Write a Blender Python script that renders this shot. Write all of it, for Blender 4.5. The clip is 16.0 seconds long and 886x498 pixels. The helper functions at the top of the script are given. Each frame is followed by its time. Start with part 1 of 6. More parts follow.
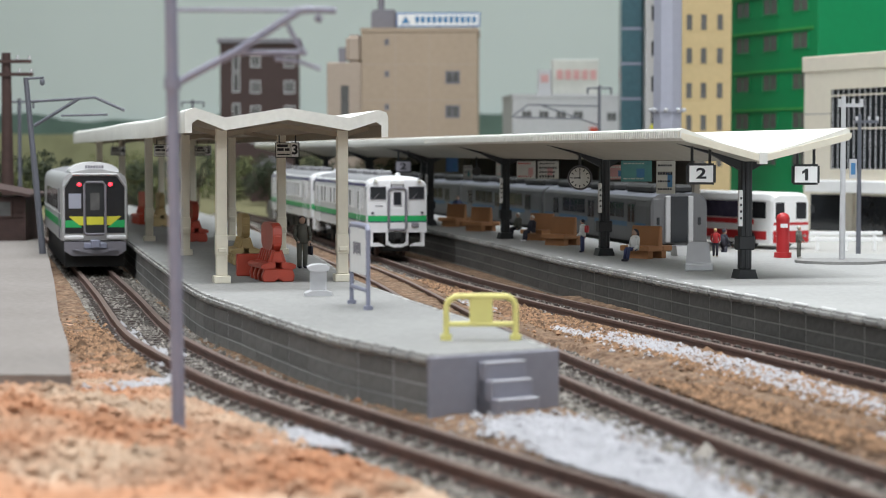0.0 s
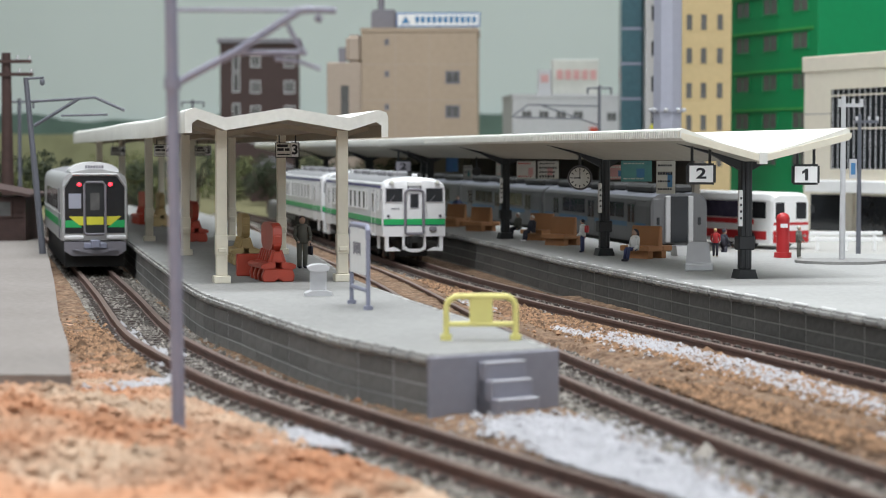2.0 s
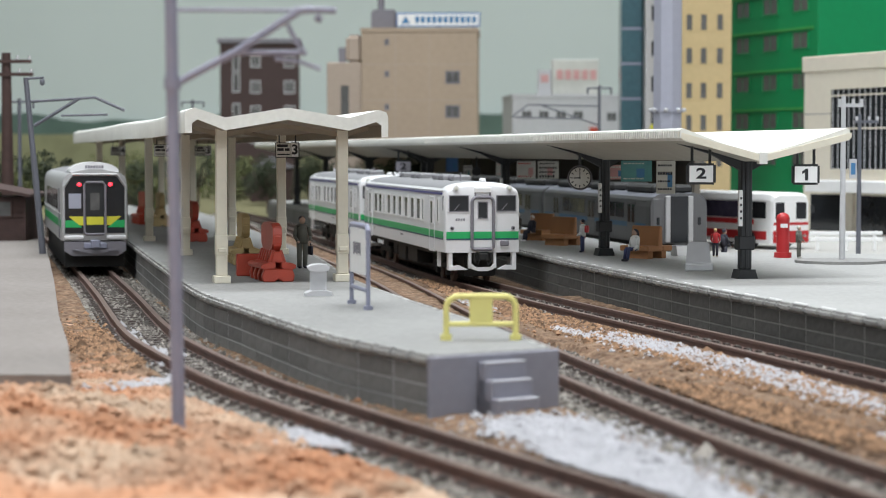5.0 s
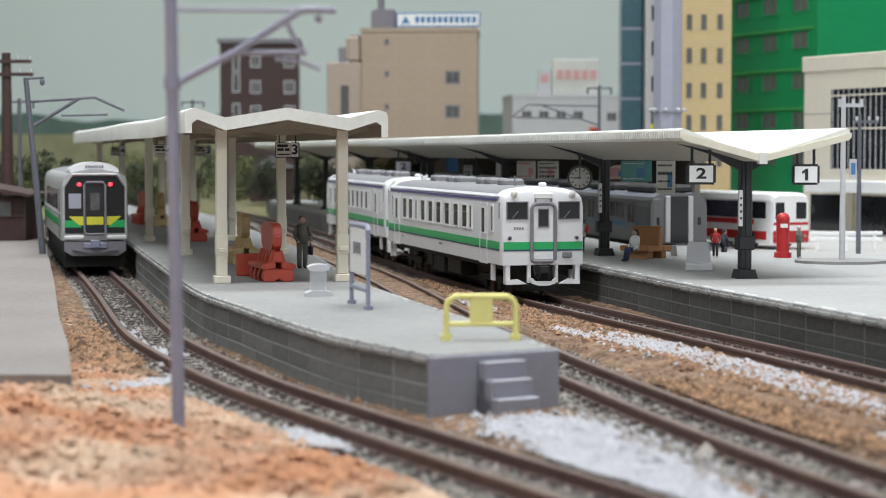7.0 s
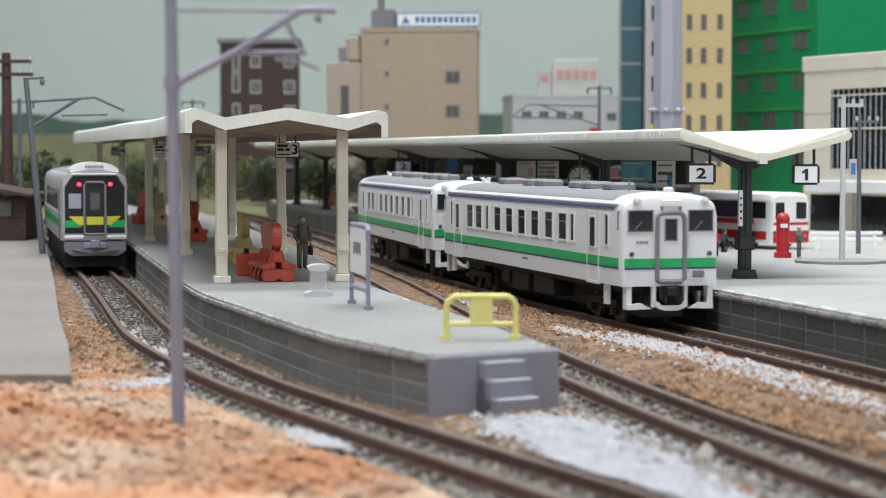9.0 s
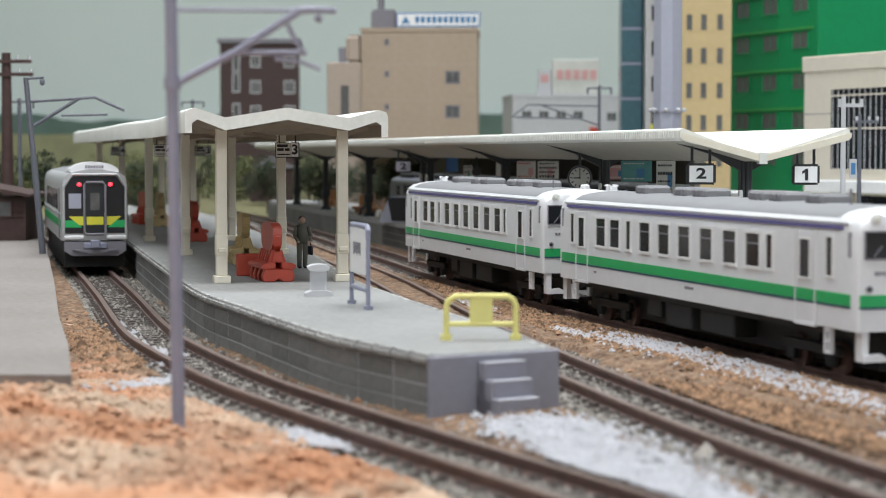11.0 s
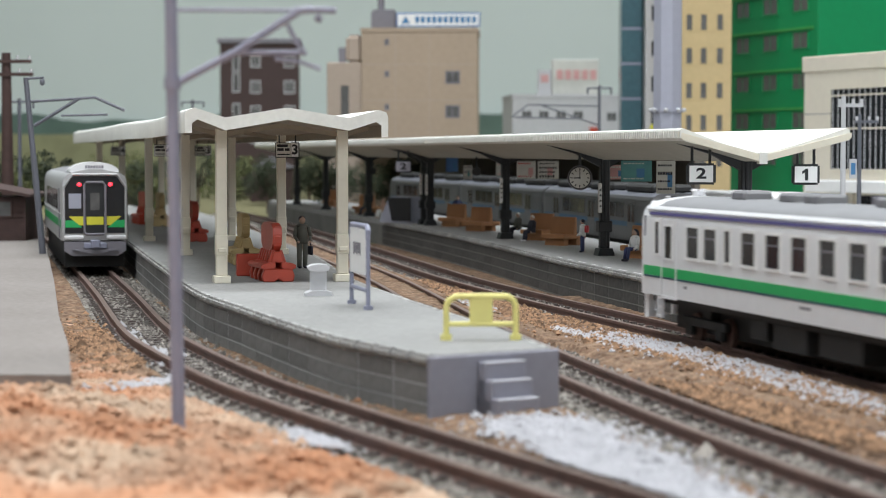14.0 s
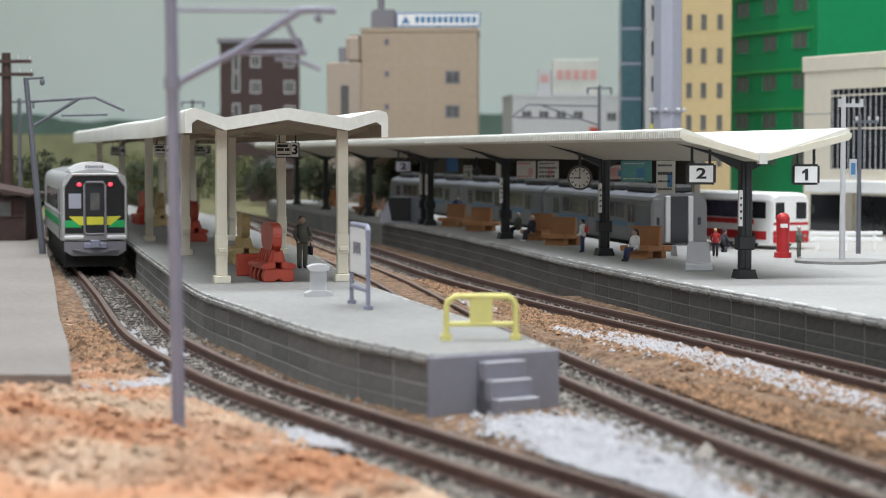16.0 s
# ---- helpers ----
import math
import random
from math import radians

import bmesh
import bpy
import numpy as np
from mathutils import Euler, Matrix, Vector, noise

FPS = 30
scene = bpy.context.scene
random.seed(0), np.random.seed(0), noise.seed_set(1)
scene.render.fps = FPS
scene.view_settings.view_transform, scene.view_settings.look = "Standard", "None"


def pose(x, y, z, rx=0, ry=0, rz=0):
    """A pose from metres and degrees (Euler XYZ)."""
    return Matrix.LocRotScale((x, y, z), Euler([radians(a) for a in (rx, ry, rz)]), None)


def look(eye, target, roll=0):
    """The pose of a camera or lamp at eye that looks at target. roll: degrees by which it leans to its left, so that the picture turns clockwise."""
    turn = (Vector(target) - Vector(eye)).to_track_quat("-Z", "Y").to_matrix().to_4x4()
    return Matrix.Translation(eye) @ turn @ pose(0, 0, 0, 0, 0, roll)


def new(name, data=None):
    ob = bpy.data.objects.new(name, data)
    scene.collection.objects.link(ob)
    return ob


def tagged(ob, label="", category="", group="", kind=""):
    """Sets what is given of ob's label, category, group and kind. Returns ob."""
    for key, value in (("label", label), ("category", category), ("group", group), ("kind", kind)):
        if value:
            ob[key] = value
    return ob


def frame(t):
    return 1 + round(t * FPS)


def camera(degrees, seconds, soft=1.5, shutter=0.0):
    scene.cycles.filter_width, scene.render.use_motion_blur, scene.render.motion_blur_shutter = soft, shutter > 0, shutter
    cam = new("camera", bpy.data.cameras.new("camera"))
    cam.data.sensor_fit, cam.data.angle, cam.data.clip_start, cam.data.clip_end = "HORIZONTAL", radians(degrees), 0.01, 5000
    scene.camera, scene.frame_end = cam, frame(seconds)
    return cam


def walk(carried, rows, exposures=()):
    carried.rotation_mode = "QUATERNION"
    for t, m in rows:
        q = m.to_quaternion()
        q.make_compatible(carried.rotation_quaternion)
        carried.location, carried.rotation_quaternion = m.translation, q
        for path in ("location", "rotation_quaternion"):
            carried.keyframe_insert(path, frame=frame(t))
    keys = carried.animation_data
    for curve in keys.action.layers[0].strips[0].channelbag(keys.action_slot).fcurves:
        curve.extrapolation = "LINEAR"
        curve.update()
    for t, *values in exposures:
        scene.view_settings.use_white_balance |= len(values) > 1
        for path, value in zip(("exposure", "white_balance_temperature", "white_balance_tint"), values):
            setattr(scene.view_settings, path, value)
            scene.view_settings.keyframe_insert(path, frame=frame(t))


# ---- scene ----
# A model railway station in 1:150. Plan lengths below are metres of the full-size railway; S brings them to model size.
S = 1 / 150
EYE = 5.3
cam = camera(25.97, 16.0, soft=0.9, shutter=0.5)
CAMPOSE = look((0, 0, EYE * S), (0, 60 * S, EYE * S - 60 * S * 0.0503))
cam.data.dof.use_dof = True
cam.data.dof.focus_distance, cam.data.dof.aperture_fstop = 68 * S, 50
walk(cam, [(0.0, CAMPOSE), (16.0, CAMPOSE)], exposures=[(0.0, -0.05), (16.0, -0.05)])


# ---- light: a room with ceiling tubes ----
def area_lamp(name, x, y, z, tx, ty, tz, w, h, power, colour):
    d = bpy.data.lights.new(name, "AREA")
    d.shape, d.size, d.size_y, d.energy, d.color = "RECTANGLE", w * S, h * S, power, colour
    o = new(name, d)
    o.matrix_world = look((x * S, y * S, z * S), (tx * S, ty * S, tz * S))
    return o


world = bpy.data.worlds.new("room_air")
world.use_nodes = True
world.node_tree.nodes["Background"].inputs[0].default_value = (0.75, 0.82, 0.9, 1)
world.node_tree.nodes["Background"].inputs[1].default_value = 0.35
scene.world = world
WARM, COOL = (0.96, 0.985, 1.0), (0.9, 0.96, 1.0)
area_lamp("ceiling_tube_near", 16, 28, 168, 10, 55, 0, 150, 24, 11, WARM)
# Second lamp: added frontal fill from behind the viewpoint, no source seen.
area_lamp("front_fill_light", 70, -166, 110, 15, 60, 0, 170, 90, 15.5, COOL)
area_lamp("ceiling_tube_far", 8, 190, 255, 5, 150, 0, 240, 22, 35, COOL)
area_lamp("ceiling_tube_side", -75, 5, 168, 6, 48, 0, 24, 150, 9, COOL)


# ---- materials ----
def shade(name, col, rough=0.6, metal=0.0, vary=0.12, scale=40.0, bump=0.0, fine=400.0, coat=0.0, other=None, mix_scale=None, piece=False):
    """A surface with variation at two scales: grain and patches, in model metres."""
    m = bpy.data.materials.new(name)
    m.use_nodes = True
    n, l = m.node_tree.nodes, m.node_tree.links
    b = n["Principled BSDF"]
    b.inputs["Roughness"].default_value, b.inputs["Metallic"].default_value = rough, metal
    b.inputs["Coat Weight"].default_value = coat
    tc = n.new("ShaderNodeTexCoord")
    big, small = n.new("ShaderNodeTexNoise"), n.new("ShaderNodeTexNoise")
    big.inputs["Scale"].default_value, big.inputs["Detail"].default_value = scale, 4
    small.inputs["Scale"].default_value, small.inputs["Detail"].default_value = fine, 3
    l.new(tc.outputs["Object"], big.inputs["Vector"])
    l.new(tc.outputs["Object"], small.inputs["Vector"])
    ramp = n.new("ShaderNodeMapRange")
    ramp.inputs["From Min"].default_value, ramp.inputs["From Max"].default_value = 0.3, 0.7
    ramp.inputs["To Min"].default_value, ramp.inputs["To Max"].default_value = 1 - vary, 1 + vary
    mean = n.new("ShaderNodeMath")
    mean.operation = "MULTIPLY_ADD"
    mean.inputs[1].default_value, mean.inputs[2].default_value = 0.5, 0.0
    add = n.new("ShaderNodeMath")
    add.operation = "ADD"
    l.new(big.outputs["Fac"], add.inputs[0])
    l.new(small.outputs["Fac"], add.inputs[1])
    l.new(add.outputs[0], mean.inputs[0])
    l.new(mean.outputs[0], ramp.inputs["Value"])
    mul = n.new("ShaderNodeVectorMath")
    mul.operation = "SCALE"
    if other:
        mx = n.new("ShaderNodeMix")
        mx.data_type = "RGBA"
        mx.inputs["A"].default_value, mx.inputs["B"].default_value = (*col, 1), (*other, 1)
        pat = n.new("ShaderNodeTexNoise")
        pat.inputs["Scale"].default_value, pat.inputs["Detail"].default_value = mix_scale or scale * 2, 5
        l.new(tc.outputs["Object"], pat.inputs["Vector"])
        r2 = n.new("ShaderNodeMapRange")
        r2.inputs["From Min"].default_value, r2.inputs["From Max"].default_value = 0.42, 0.62
        l.new(pat.outputs["Fac"], r2.inputs["Value"])
        l.new(r2.outputs["Result"], mx.inputs["Factor"])
        l.new(mx.outputs["Result"], mul.inputs[0])
    else:
        mul.inputs[0].default_value = col
    if piece:
        oi = n.new("ShaderNodeObjectInfo")
        pr = n.new("ShaderNodeMapRange")
        pr.inputs["To Min"].default_value, pr.inputs["To Max"].default_value = 0.82, 1.18
        pm = n.new("ShaderNodeMath")
        pm.operation = "MULTIPLY"
        l.new(oi.outputs["Random"], pr.inputs["Value"])
        l.new(pr.outputs["Result"], pm.inputs[0])
        l.new(ramp.outputs["Result"], pm.inputs[1])
        l.new(pm.outputs[0], mul.inputs["Scale"])
    else:
        l.new(ramp.outputs["Result"], mul.inputs["Scale"])
    l.new(mul.outputs["Vector"], b.inputs["Base Color"])
    if bump:
        bp = n.new("ShaderNodeBump")
        bp.inputs["Strength"].default_value, bp.inputs["Distance"].default_value = bump, 0.0006
        l.new(small.outputs["Fac"], bp.inputs["Height"])
        l.new(bp.outputs["Normal"], b.inputs["Normal"])
    return m


def glow(name, col, strength):
    m = bpy.data.materials.new(name)
    m.use_nodes = True
    b = m.node_tree.nodes["Principled BSDF"]
    b.inputs["Base Color"].default_value = (*col, 1)
    b.inputs["Emission Color"].default_value, b.inputs["Emission Strength"].default_value = (*col, 1), strength
    return m


def glass(name, col, rough=0.05):
    m = bpy.data.materials.new(name)
    m.use_nodes = True
    b = m.node_tree.nodes["Principled BSDF"]
    b.inputs["Base Color"].default_value, b.inputs["Roughness"].default_value = (*col, 1), rough
    b.inputs["Transmission Weight"].default_value, b.inputs["IOR"].default_value = 0.75, 1.35
    return m


PLAT = shade("platform_grey", (0.265, 0.262, 0.255), 0.8, vary=0.2, scale=25, fine=900, bump=0.15)
PLATB = shade("platform_pale", (0.37, 0.367, 0.36), 0.75, vary=0.16, scale=20, fine=900, bump=0.1)
KERB = shade("kerb_grey", (0.36, 0.355, 0.345), 0.75, vary=0.18, scale=120, fine=900, piece=True)
BLOCK = shade("concrete_block", (0.19, 0.185, 0.18), 0.85, vary=0.2, scale=90, fine=900, bump=0.2, piece=True)
MORTAR = shade("block_joint", (0.42, 0.42, 0.42), 0.9, vary=0.25, scale=60, fine=700)
STEPGREY = shade("moulded_grey", (0.27, 0.268, 0.315), 0.6, vary=0.08, scale=60, fine=800)
STEPEDGE = shade("pale_step_edge", (0.5, 0.5, 0.54), 0.6, vary=0.12, scale=120)
EARTH = shade("orange_earth", (0.45, 0.225, 0.125), 0.95, vary=0.3, scale=90, fine=700, bump=0.7, other=(0.5, 0.365, 0.265), mix_scale=38)
BALLAST = shade("brown_ballast", (0.15, 0.085, 0.05), 0.95, vary=0.6, scale=150, fine=1100, bump=1.0, other=(0.235, 0.155, 0.1), mix_scale=600)
GREYSTONE = shade("grey_ballast", (0.13, 0.11, 0.09), 0.95, vary=0.45, scale=120, fine=1000, bump=1.0, other=(0.27, 0.255, 0.23), mix_scale=700)
def island_stone(name, col):
    m = shade(name, col, 0.95, vary=0.3, scale=200, fine=900)
    n, l = m.node_tree.nodes, m.node_tree.links
    geo, mr, mul = n.new("ShaderNodeNewGeometry"), n.new("ShaderNodeMapRange"), n.new("ShaderNodeVectorMath")
    mr.inputs["To Min"].default_value, mr.inputs["To Max"].default_value = 0.35, 1.7
    mul.operation = "SCALE"
    src = n["Principled BSDF"].inputs["Base Color"].links[0].from_socket
    l.new(geo.outputs["Random Per Island"], mr.inputs["Value"])
    l.new(src, mul.inputs[0])
    l.new(mr.outputs["Result"], mul.inputs["Scale"])
    l.new(mul.outputs["Vector"], n["Principled BSDF"].inputs["Base Color"])
    return m


STONES = island_stone("mixed_ballast_stones", (0.22, 0.2, 0.18))
PEBBLE = island_stone("mixed_brown_pebbles", (0.24, 0.14, 0.08))
SNOW = shade("white_powder", (0.45, 0.445, 0.47), 0.9, vary=0.15, scale=150, fine=900, bump=0.6)
RAIL = shade("rusty_rail", (0.165, 0.1, 0.085), 0.6, metal=0.0, vary=0.25, scale=150, fine=700)
RAILTOP = shade("worn_rail_head", (0.2, 0.14, 0.12), 0.4, metal=0.3, vary=0.2, scale=80)
TIE = shade("sleeper_brown", (0.06, 0.045, 0.04), 0.8, vary=0.3, scale=200, fine=900, piece=False)
CREAM = shade("cream_plastic", (0.76, 0.71, 0.59), 0.5, vary=0.06, scale=60, fine=600)
ROOFW = shade("white_roof", (0.76, 0.755, 0.71), 0.6, vary=0.1, scale=40, fine=700)
# Undersides: roof plastic darkened in colour to stand for the shade below.
UNDER = shade("shade_toned_underside", (0.42, 0.4, 0.34), 0.7, vary=0.08, scale=40)
UNDERI = shade("island_shade_underside", (0.31, 0.26, 0.195), 0.7, vary=0.1, scale=40)
BLACKP = shade("black_plastic", (0.02, 0.022, 0.025), 0.45, vary=0.15, scale=80)
WHITEP = shade("white_plastic", (0.86, 0.86, 0.86), 0.4, vary=0.04, scale=60)
SILVER = shade("train_silver", (0.8, 0.8, 0.82), 0.38, metal=0.1, vary=0.04, scale=50, coat=0.15)
TRAINW = shade("train_white", (0.8, 0.8, 0.82), 0.35, vary=0.03, scale=50, coat=0.2)
STEELW = shade("brushed_silver_paint", (0.5, 0.5, 0.51), 0.4, metal=0.3, vary=0.05)
# Side wall copies of block and joint: dirt plus the lip's shade as colour.
BLOCKD = shade("dirty_shaded_block", (0.085, 0.082, 0.078), 0.85, vary=0.3, scale=90, fine=900, bump=0.2, piece=True)
JOINTD = shade("darkened_joint", (0.21, 0.205, 0.195), 0.9, vary=0.25, scale=60, fine=700)
LOWPLAT = shade("weathered_slab", (0.225, 0.2, 0.185), 0.85, vary=0.22, scale=25, fine=700, bump=0.2)
# Steel base darkened to stand for the shade the silver train stands in.
STAINLESS = shade("shade_dark_stainless", (0.16, 0.16, 0.165), 0.42, metal=0.7, vary=0.06, scale=50)
FIELD = shade("dry_olive_grass", (0.17, 0.155, 0.075), 0.95, vary=0.35, scale=25, fine=300, bump=0.6)
METALD = shade("dark_painted_steel", (0.12, 0.125, 0.15), 0.5, vary=0.1, scale=90)
# Wall colour darkened to stand for shade behind the silver train.
DIM = shade("shade_dim_wall", (0.15, 0.133, 0.11), 0.85, vary=0.12, scale=20, fine=300)
GREEN = shade("train_green", (0.015, 0.42, 0.12), 0.4, vary=0.05, scale=60, coat=0.2)
DGREEN = shade("train_dark_line", (0.03, 0.08, 0.12), 0.4, vary=0.05)
PURPLE = shade("train_blue_line", (0.13, 0.12, 0.33), 0.4, vary=0.05)
ROOFG = shade("train_roof_grey", (0.23, 0.23, 0.24), 0.65, vary=0.08, scale=60)
UNDERF = shade("underframe_black", (0.018, 0.018, 0.018), 0.7, vary=0.25, scale=150)
GLASS = glass("dark_window", (0.16, 0.18, 0.2))
DARKGLASS = shade("black_window", (0.02, 0.022, 0.026), 0.12, vary=0.1)
FRAMEG = shade("door_seal_grey", (0.22, 0.21, 0.24), 0.6, vary=0.08)
LENS = shade("headlamp_lens", (0.75, 0.75, 0.68), 0.15, vary=0.05)
METAL = shade("galvanised_grey", (0.27, 0.28, 0.37), 0.4, metal=0.0, vary=0.1, scale=90)
YELLOW = shade("yellow_plastic", (0.78, 0.72, 0.26), 0.4, vary=0.05, scale=60)
RED = shade("red_plastic", (0.5, 0.07, 0.04), 0.4, vary=0.1, scale=80)
BRIGHTRED = shade("bright_red", (0.5, 0.025, 0.03), 0.4, vary=0.06)
ORANGE = shade("bench_orange", (0.42, 0.2, 0.09), 0.55, vary=0.1, scale=90)
TAN = shade("bench_tan", (0.6, 0.45, 0.22), 0.55, vary=0.08, scale=80)
DARKWOOD = shade("dark_wood", (0.06, 0.032, 0.028), 0.7, vary=0.3, scale=90)
LINEGREEN = shade("lime_yellow", (0.7, 0.66, 0.06), 0.4, vary=0.05)
SKY = shade("painted_sky", (0.84, 0.93, 0.9), 0.95, vary=0.05, scale=0.6, fine=3)
HILL = shade("painted_hill", (0.16, 0.24, 0.2), 0.95, vary=0.2, scale=6, fine=30)
HILLF = shade("painted_near_hill", (0.4, 0.4, 0.23), 0.95, vary=0.25, scale=5, fine=30)
ROOM = shade("room_paint", (0.36, 0.36, 0.36), 0.9, vary=0.04, scale=2)
ROADG = shade("forecourt_grey", (0.4, 0.39, 0.37), 0.85, vary=0.12, scale=20, fine=600)
BEIGE = shade("beige_wall", (0.42, 0.33, 0.25), 0.8, vary=0.07, scale=15, fine=300)
BEIGEL = shade("pale_beige_wall", (0.43, 0.35, 0.29), 0.8, vary=0.06, scale=15, fine=300)
BROWN = shade("dark_brown_tile", (0.055, 0.03, 0.028), 0.6, vary=0.2, scale=40, fine=500)
BWHITE = shade("white_wall", (0.55, 0.55, 0.57), 0.8, vary=0.07, scale=15, fine=300)
YWALL = shade("yellow_wall", (0.56, 0.43, 0.23), 0.8, vary=0.09, scale=18, fine=300)
GWALL = shade("green_wall", (0.0, 0.25, 0.085), 0.5, vary=0.07, scale=18, fine=300)
GSILL = shade("yellow_green_ledge", (0.07, 0.36, 0.09), 0.6, vary=0.06)
CWALL = shade("cream_wall", (0.74, 0.68, 0.57), 0.75, vary=0.05, scale=15, fine=300)
TEAL = shade("teal_glass", (0.06, 0.13, 0.16), 0.2, vary=0.25, scale=25)
LAVENDER = shade("pale_lavender_metal", (0.37, 0.38, 0.46), 0.5, vary=0.05, scale=30)
WINGREY = shade("grey_window", (0.12, 0.12, 0.12), 0.2, vary=0.3, scale=60)
SIGNBLUE = shade("sign_blue", (0.08, 0.2, 0.45), 0.5, vary=0.05)
PINK = shade("faded_pink", (0.62, 0.34, 0.33), 0.6, vary=0.08)
SKIN = shade("figure_skin", (0.5, 0.33, 0.25), 0.6, vary=0.05)
CLOTHD = shade("dark_clothes", (0.03, 0.03, 0.045), 0.7, vary=0.15)
CLOTHG = shade("grey_green_coat", (0.13, 0.13, 0.11), 0.7, vary=0.15)
CLOTHB = shade("navy_clothes", (0.04, 0.05, 0.13), 0.7, vary=0.15)
BLUEBAND = shade("light_blue_band", (0.06, 0.2, 0.4), 0.4, vary=0.05)
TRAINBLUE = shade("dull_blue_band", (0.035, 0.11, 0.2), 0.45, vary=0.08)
LEAF = shade("dark_foliage", (0.03, 0.04, 0.016), 0.8, vary=0.4, scale=80)
LEAFY = shade("olive_foliage", (0.09, 0.1, 0.03), 0.8, vary=0.4, scale=80)
BARK = shade("bark", (0.08, 0.055, 0.04), 0.9, vary=0.3, scale=200)
TAILRED = glow("red_tail_light", (1.0, 0.03, 0.05), 4.0)
PURPLEW = shade("violet_tinted_window", (0.07, 0.06, 0.1), 0.25, vary=0.3, scale=60)
POSTER = shade("poster_paper", (0.6, 0.6, 0.56), 0.6, vary=0.1, scale=90)
POSTT = shade("poster_teal", (0.1, 0.3, 0.3), 0.6, vary=0.15, scale=90)
INK = shade("black_ink", (0.015, 0.015, 0.02), 0.6, vary=0.05)


# ---- mesh helpers ----
def thing(name, x, y, z, rz=0, label="", category="", group="", kind=""):
    o = new(name)
    o.empty_display_size = 0.002
    o.matrix_world = pose(x * S, y * S, z * S, 0, 0, rz)
    return tagged(o, label, category, group, kind)


def mesh_of(name, bm, mats, smooth=False):
    me = bpy.data.meshes.new(name)
    bm.transform(Matrix.Scale(S, 4))
    bm.normal_update()
    bm.to_mesh(me)
    bm.free()
    for m in (mats if isinstance(mats, (list, tuple)) else [mats]):
        me.materials.append(m)
    if smooth == "edges":
        me.polygons.foreach_set("use_smooth", [True] * len(me.polygons))
        me.set_sharp_from_angle(angle=radians(32))
    elif smooth:
        me.polygons.foreach_set("use_smooth", [True] * len(me.polygons))
    return me


def part(name, bm, mat, parent=None, label="", m=None, smooth=False):
    o = new(name, mesh_of(name, bm, mat, smooth))
    if parent:
        o.parent = parent
    if m is not None:
        o.matrix_basis = m
    return tagged(o, label) if label else o


def at(x, y, z, rx=0, ry=0, rz=0):
    return pose(x * S, y * S, z * S, rx, ry, rz)


def box(bm, x0, x1, y0, y1, z0, z1, bevel=0.0, mat=0, seg=1):
    r = bmesh.ops.create_cube(bm, size=1)
    vs = r["verts"]
    for v in vs:
        v.co = Vector((x0 + (v.co.x + 0.5) * (x1 - x0), y0 + (v.co.y + 0.5) * (y1 - y0), z0 + (v.co.z + 0.5) * (z1 - z0)))
    fs = list({f for v in vs for f in v.link_faces})
    for f in fs:
        f.material_index = mat
    if bevel:
        es = list({e for v in vs for e in v.link_edges})
        bmesh.ops.bevel(bm, geom=es, offset=bevel, segments=seg, affect="EDGES", material=mat)
    return bm


def B(*a, **k):
    return box(bmesh.new(), *a, **k)


def rod(bm, p, q, r, n=10, r2=None, mat=0):
    p, q = Vector(p), Vector(q)
    d = q - p
    res = bmesh.ops.create_cone(bm, cap_ends=True, segments=n, radius1=r, radius2=r if r2 is None else r2, depth=d.length)
    bmesh.ops.transform(bm, matrix=Matrix.Translation((p + q) / 2) @ d.to_track_quat("Z", "Y").to_matrix().to_4x4(), verts=res["verts"])
    for f in {f for v in res["verts"] for f in v.link_faces}:
        f.material_index = mat
    return bm


def R(p, q, r, n=10, r2=None):
    return rod(bmesh.new(), p, q, r, n, r2)


def ball(bm, c, r, sx=1, sy=1, sz=1, n=10, mat=0):
    res = bmesh.ops.create_uvsphere(bm, u_segments=n, v_segments=max(5, n // 2 + 1), radius=r)
    for v in res["verts"]:
        v.co = Vector((v.co.x * sx + c[0], v.co.y * sy + c[1], v.co.z * sz + c[2]))
    for f in {f for v in res["verts"] for f in v.link_faces}:
        f.material_index = mat
    return bm


def prism(bm, prof, y0, y1, mat=0, axis="y"):
    """A closed profile of (x, z) pairs pushed along y (or of (y, z) pushed along x, or of (x, y) along z)."""
    def put(a, b, t):
        return {"y": (a, t, b), "x": (t, a, b), "z": (a, b, t)}[axis]
    lo = [bm.verts.new(put(a, b, y0)) for a, b in prof]
    hi = [bm.verts.new(put(a, b, y1)) for a, b in prof]
    n = len(prof)
    fs = [bm.faces.new(lo[::-1]), bm.faces.new(hi)]
    for i in range(n):
        fs.append(bm.faces.new((lo[i], lo[(i + 1) % n], hi[(i + 1) % n], hi[i])))
    for f in fs:
        f.material_index = mat
    bmesh.ops.recalc_face_normals(bm, faces=fs)
    return bm


def tube(bm, pts, r, n=8, mat=0):
    """A bent round bar through the points."""
    rings = []
    pts = [Vector(p) for p in pts]
    up = Vector((0.13, 0.31, 0.94))
    for i, p in enumerate(pts):
        t = (pts[min(i + 1, len(pts) - 1)] - pts[max(i - 1, 0)]).normalized()
        a = t.cross(up).normalized()
        b = a.cross(t)
        rings.append([bm.verts.new(p + r * (math.cos(k * math.tau / n) * a + math.sin(k * math.tau / n) * b)) for k in range(n)])
    fs = [bm.faces.new(rings[0]), bm.faces.new(rings[-1][::-1])]
    for u, w in zip(rings, rings[1:]):
        for k in range(n):
            fs.append(bm.faces.new((u[k], w[k], w[(k + 1) % n], u[(k + 1) % n])))
    for f in fs:
        f.material_index = mat
    bmesh.ops.recalc_face_normals(bm, faces=fs)
    return bm


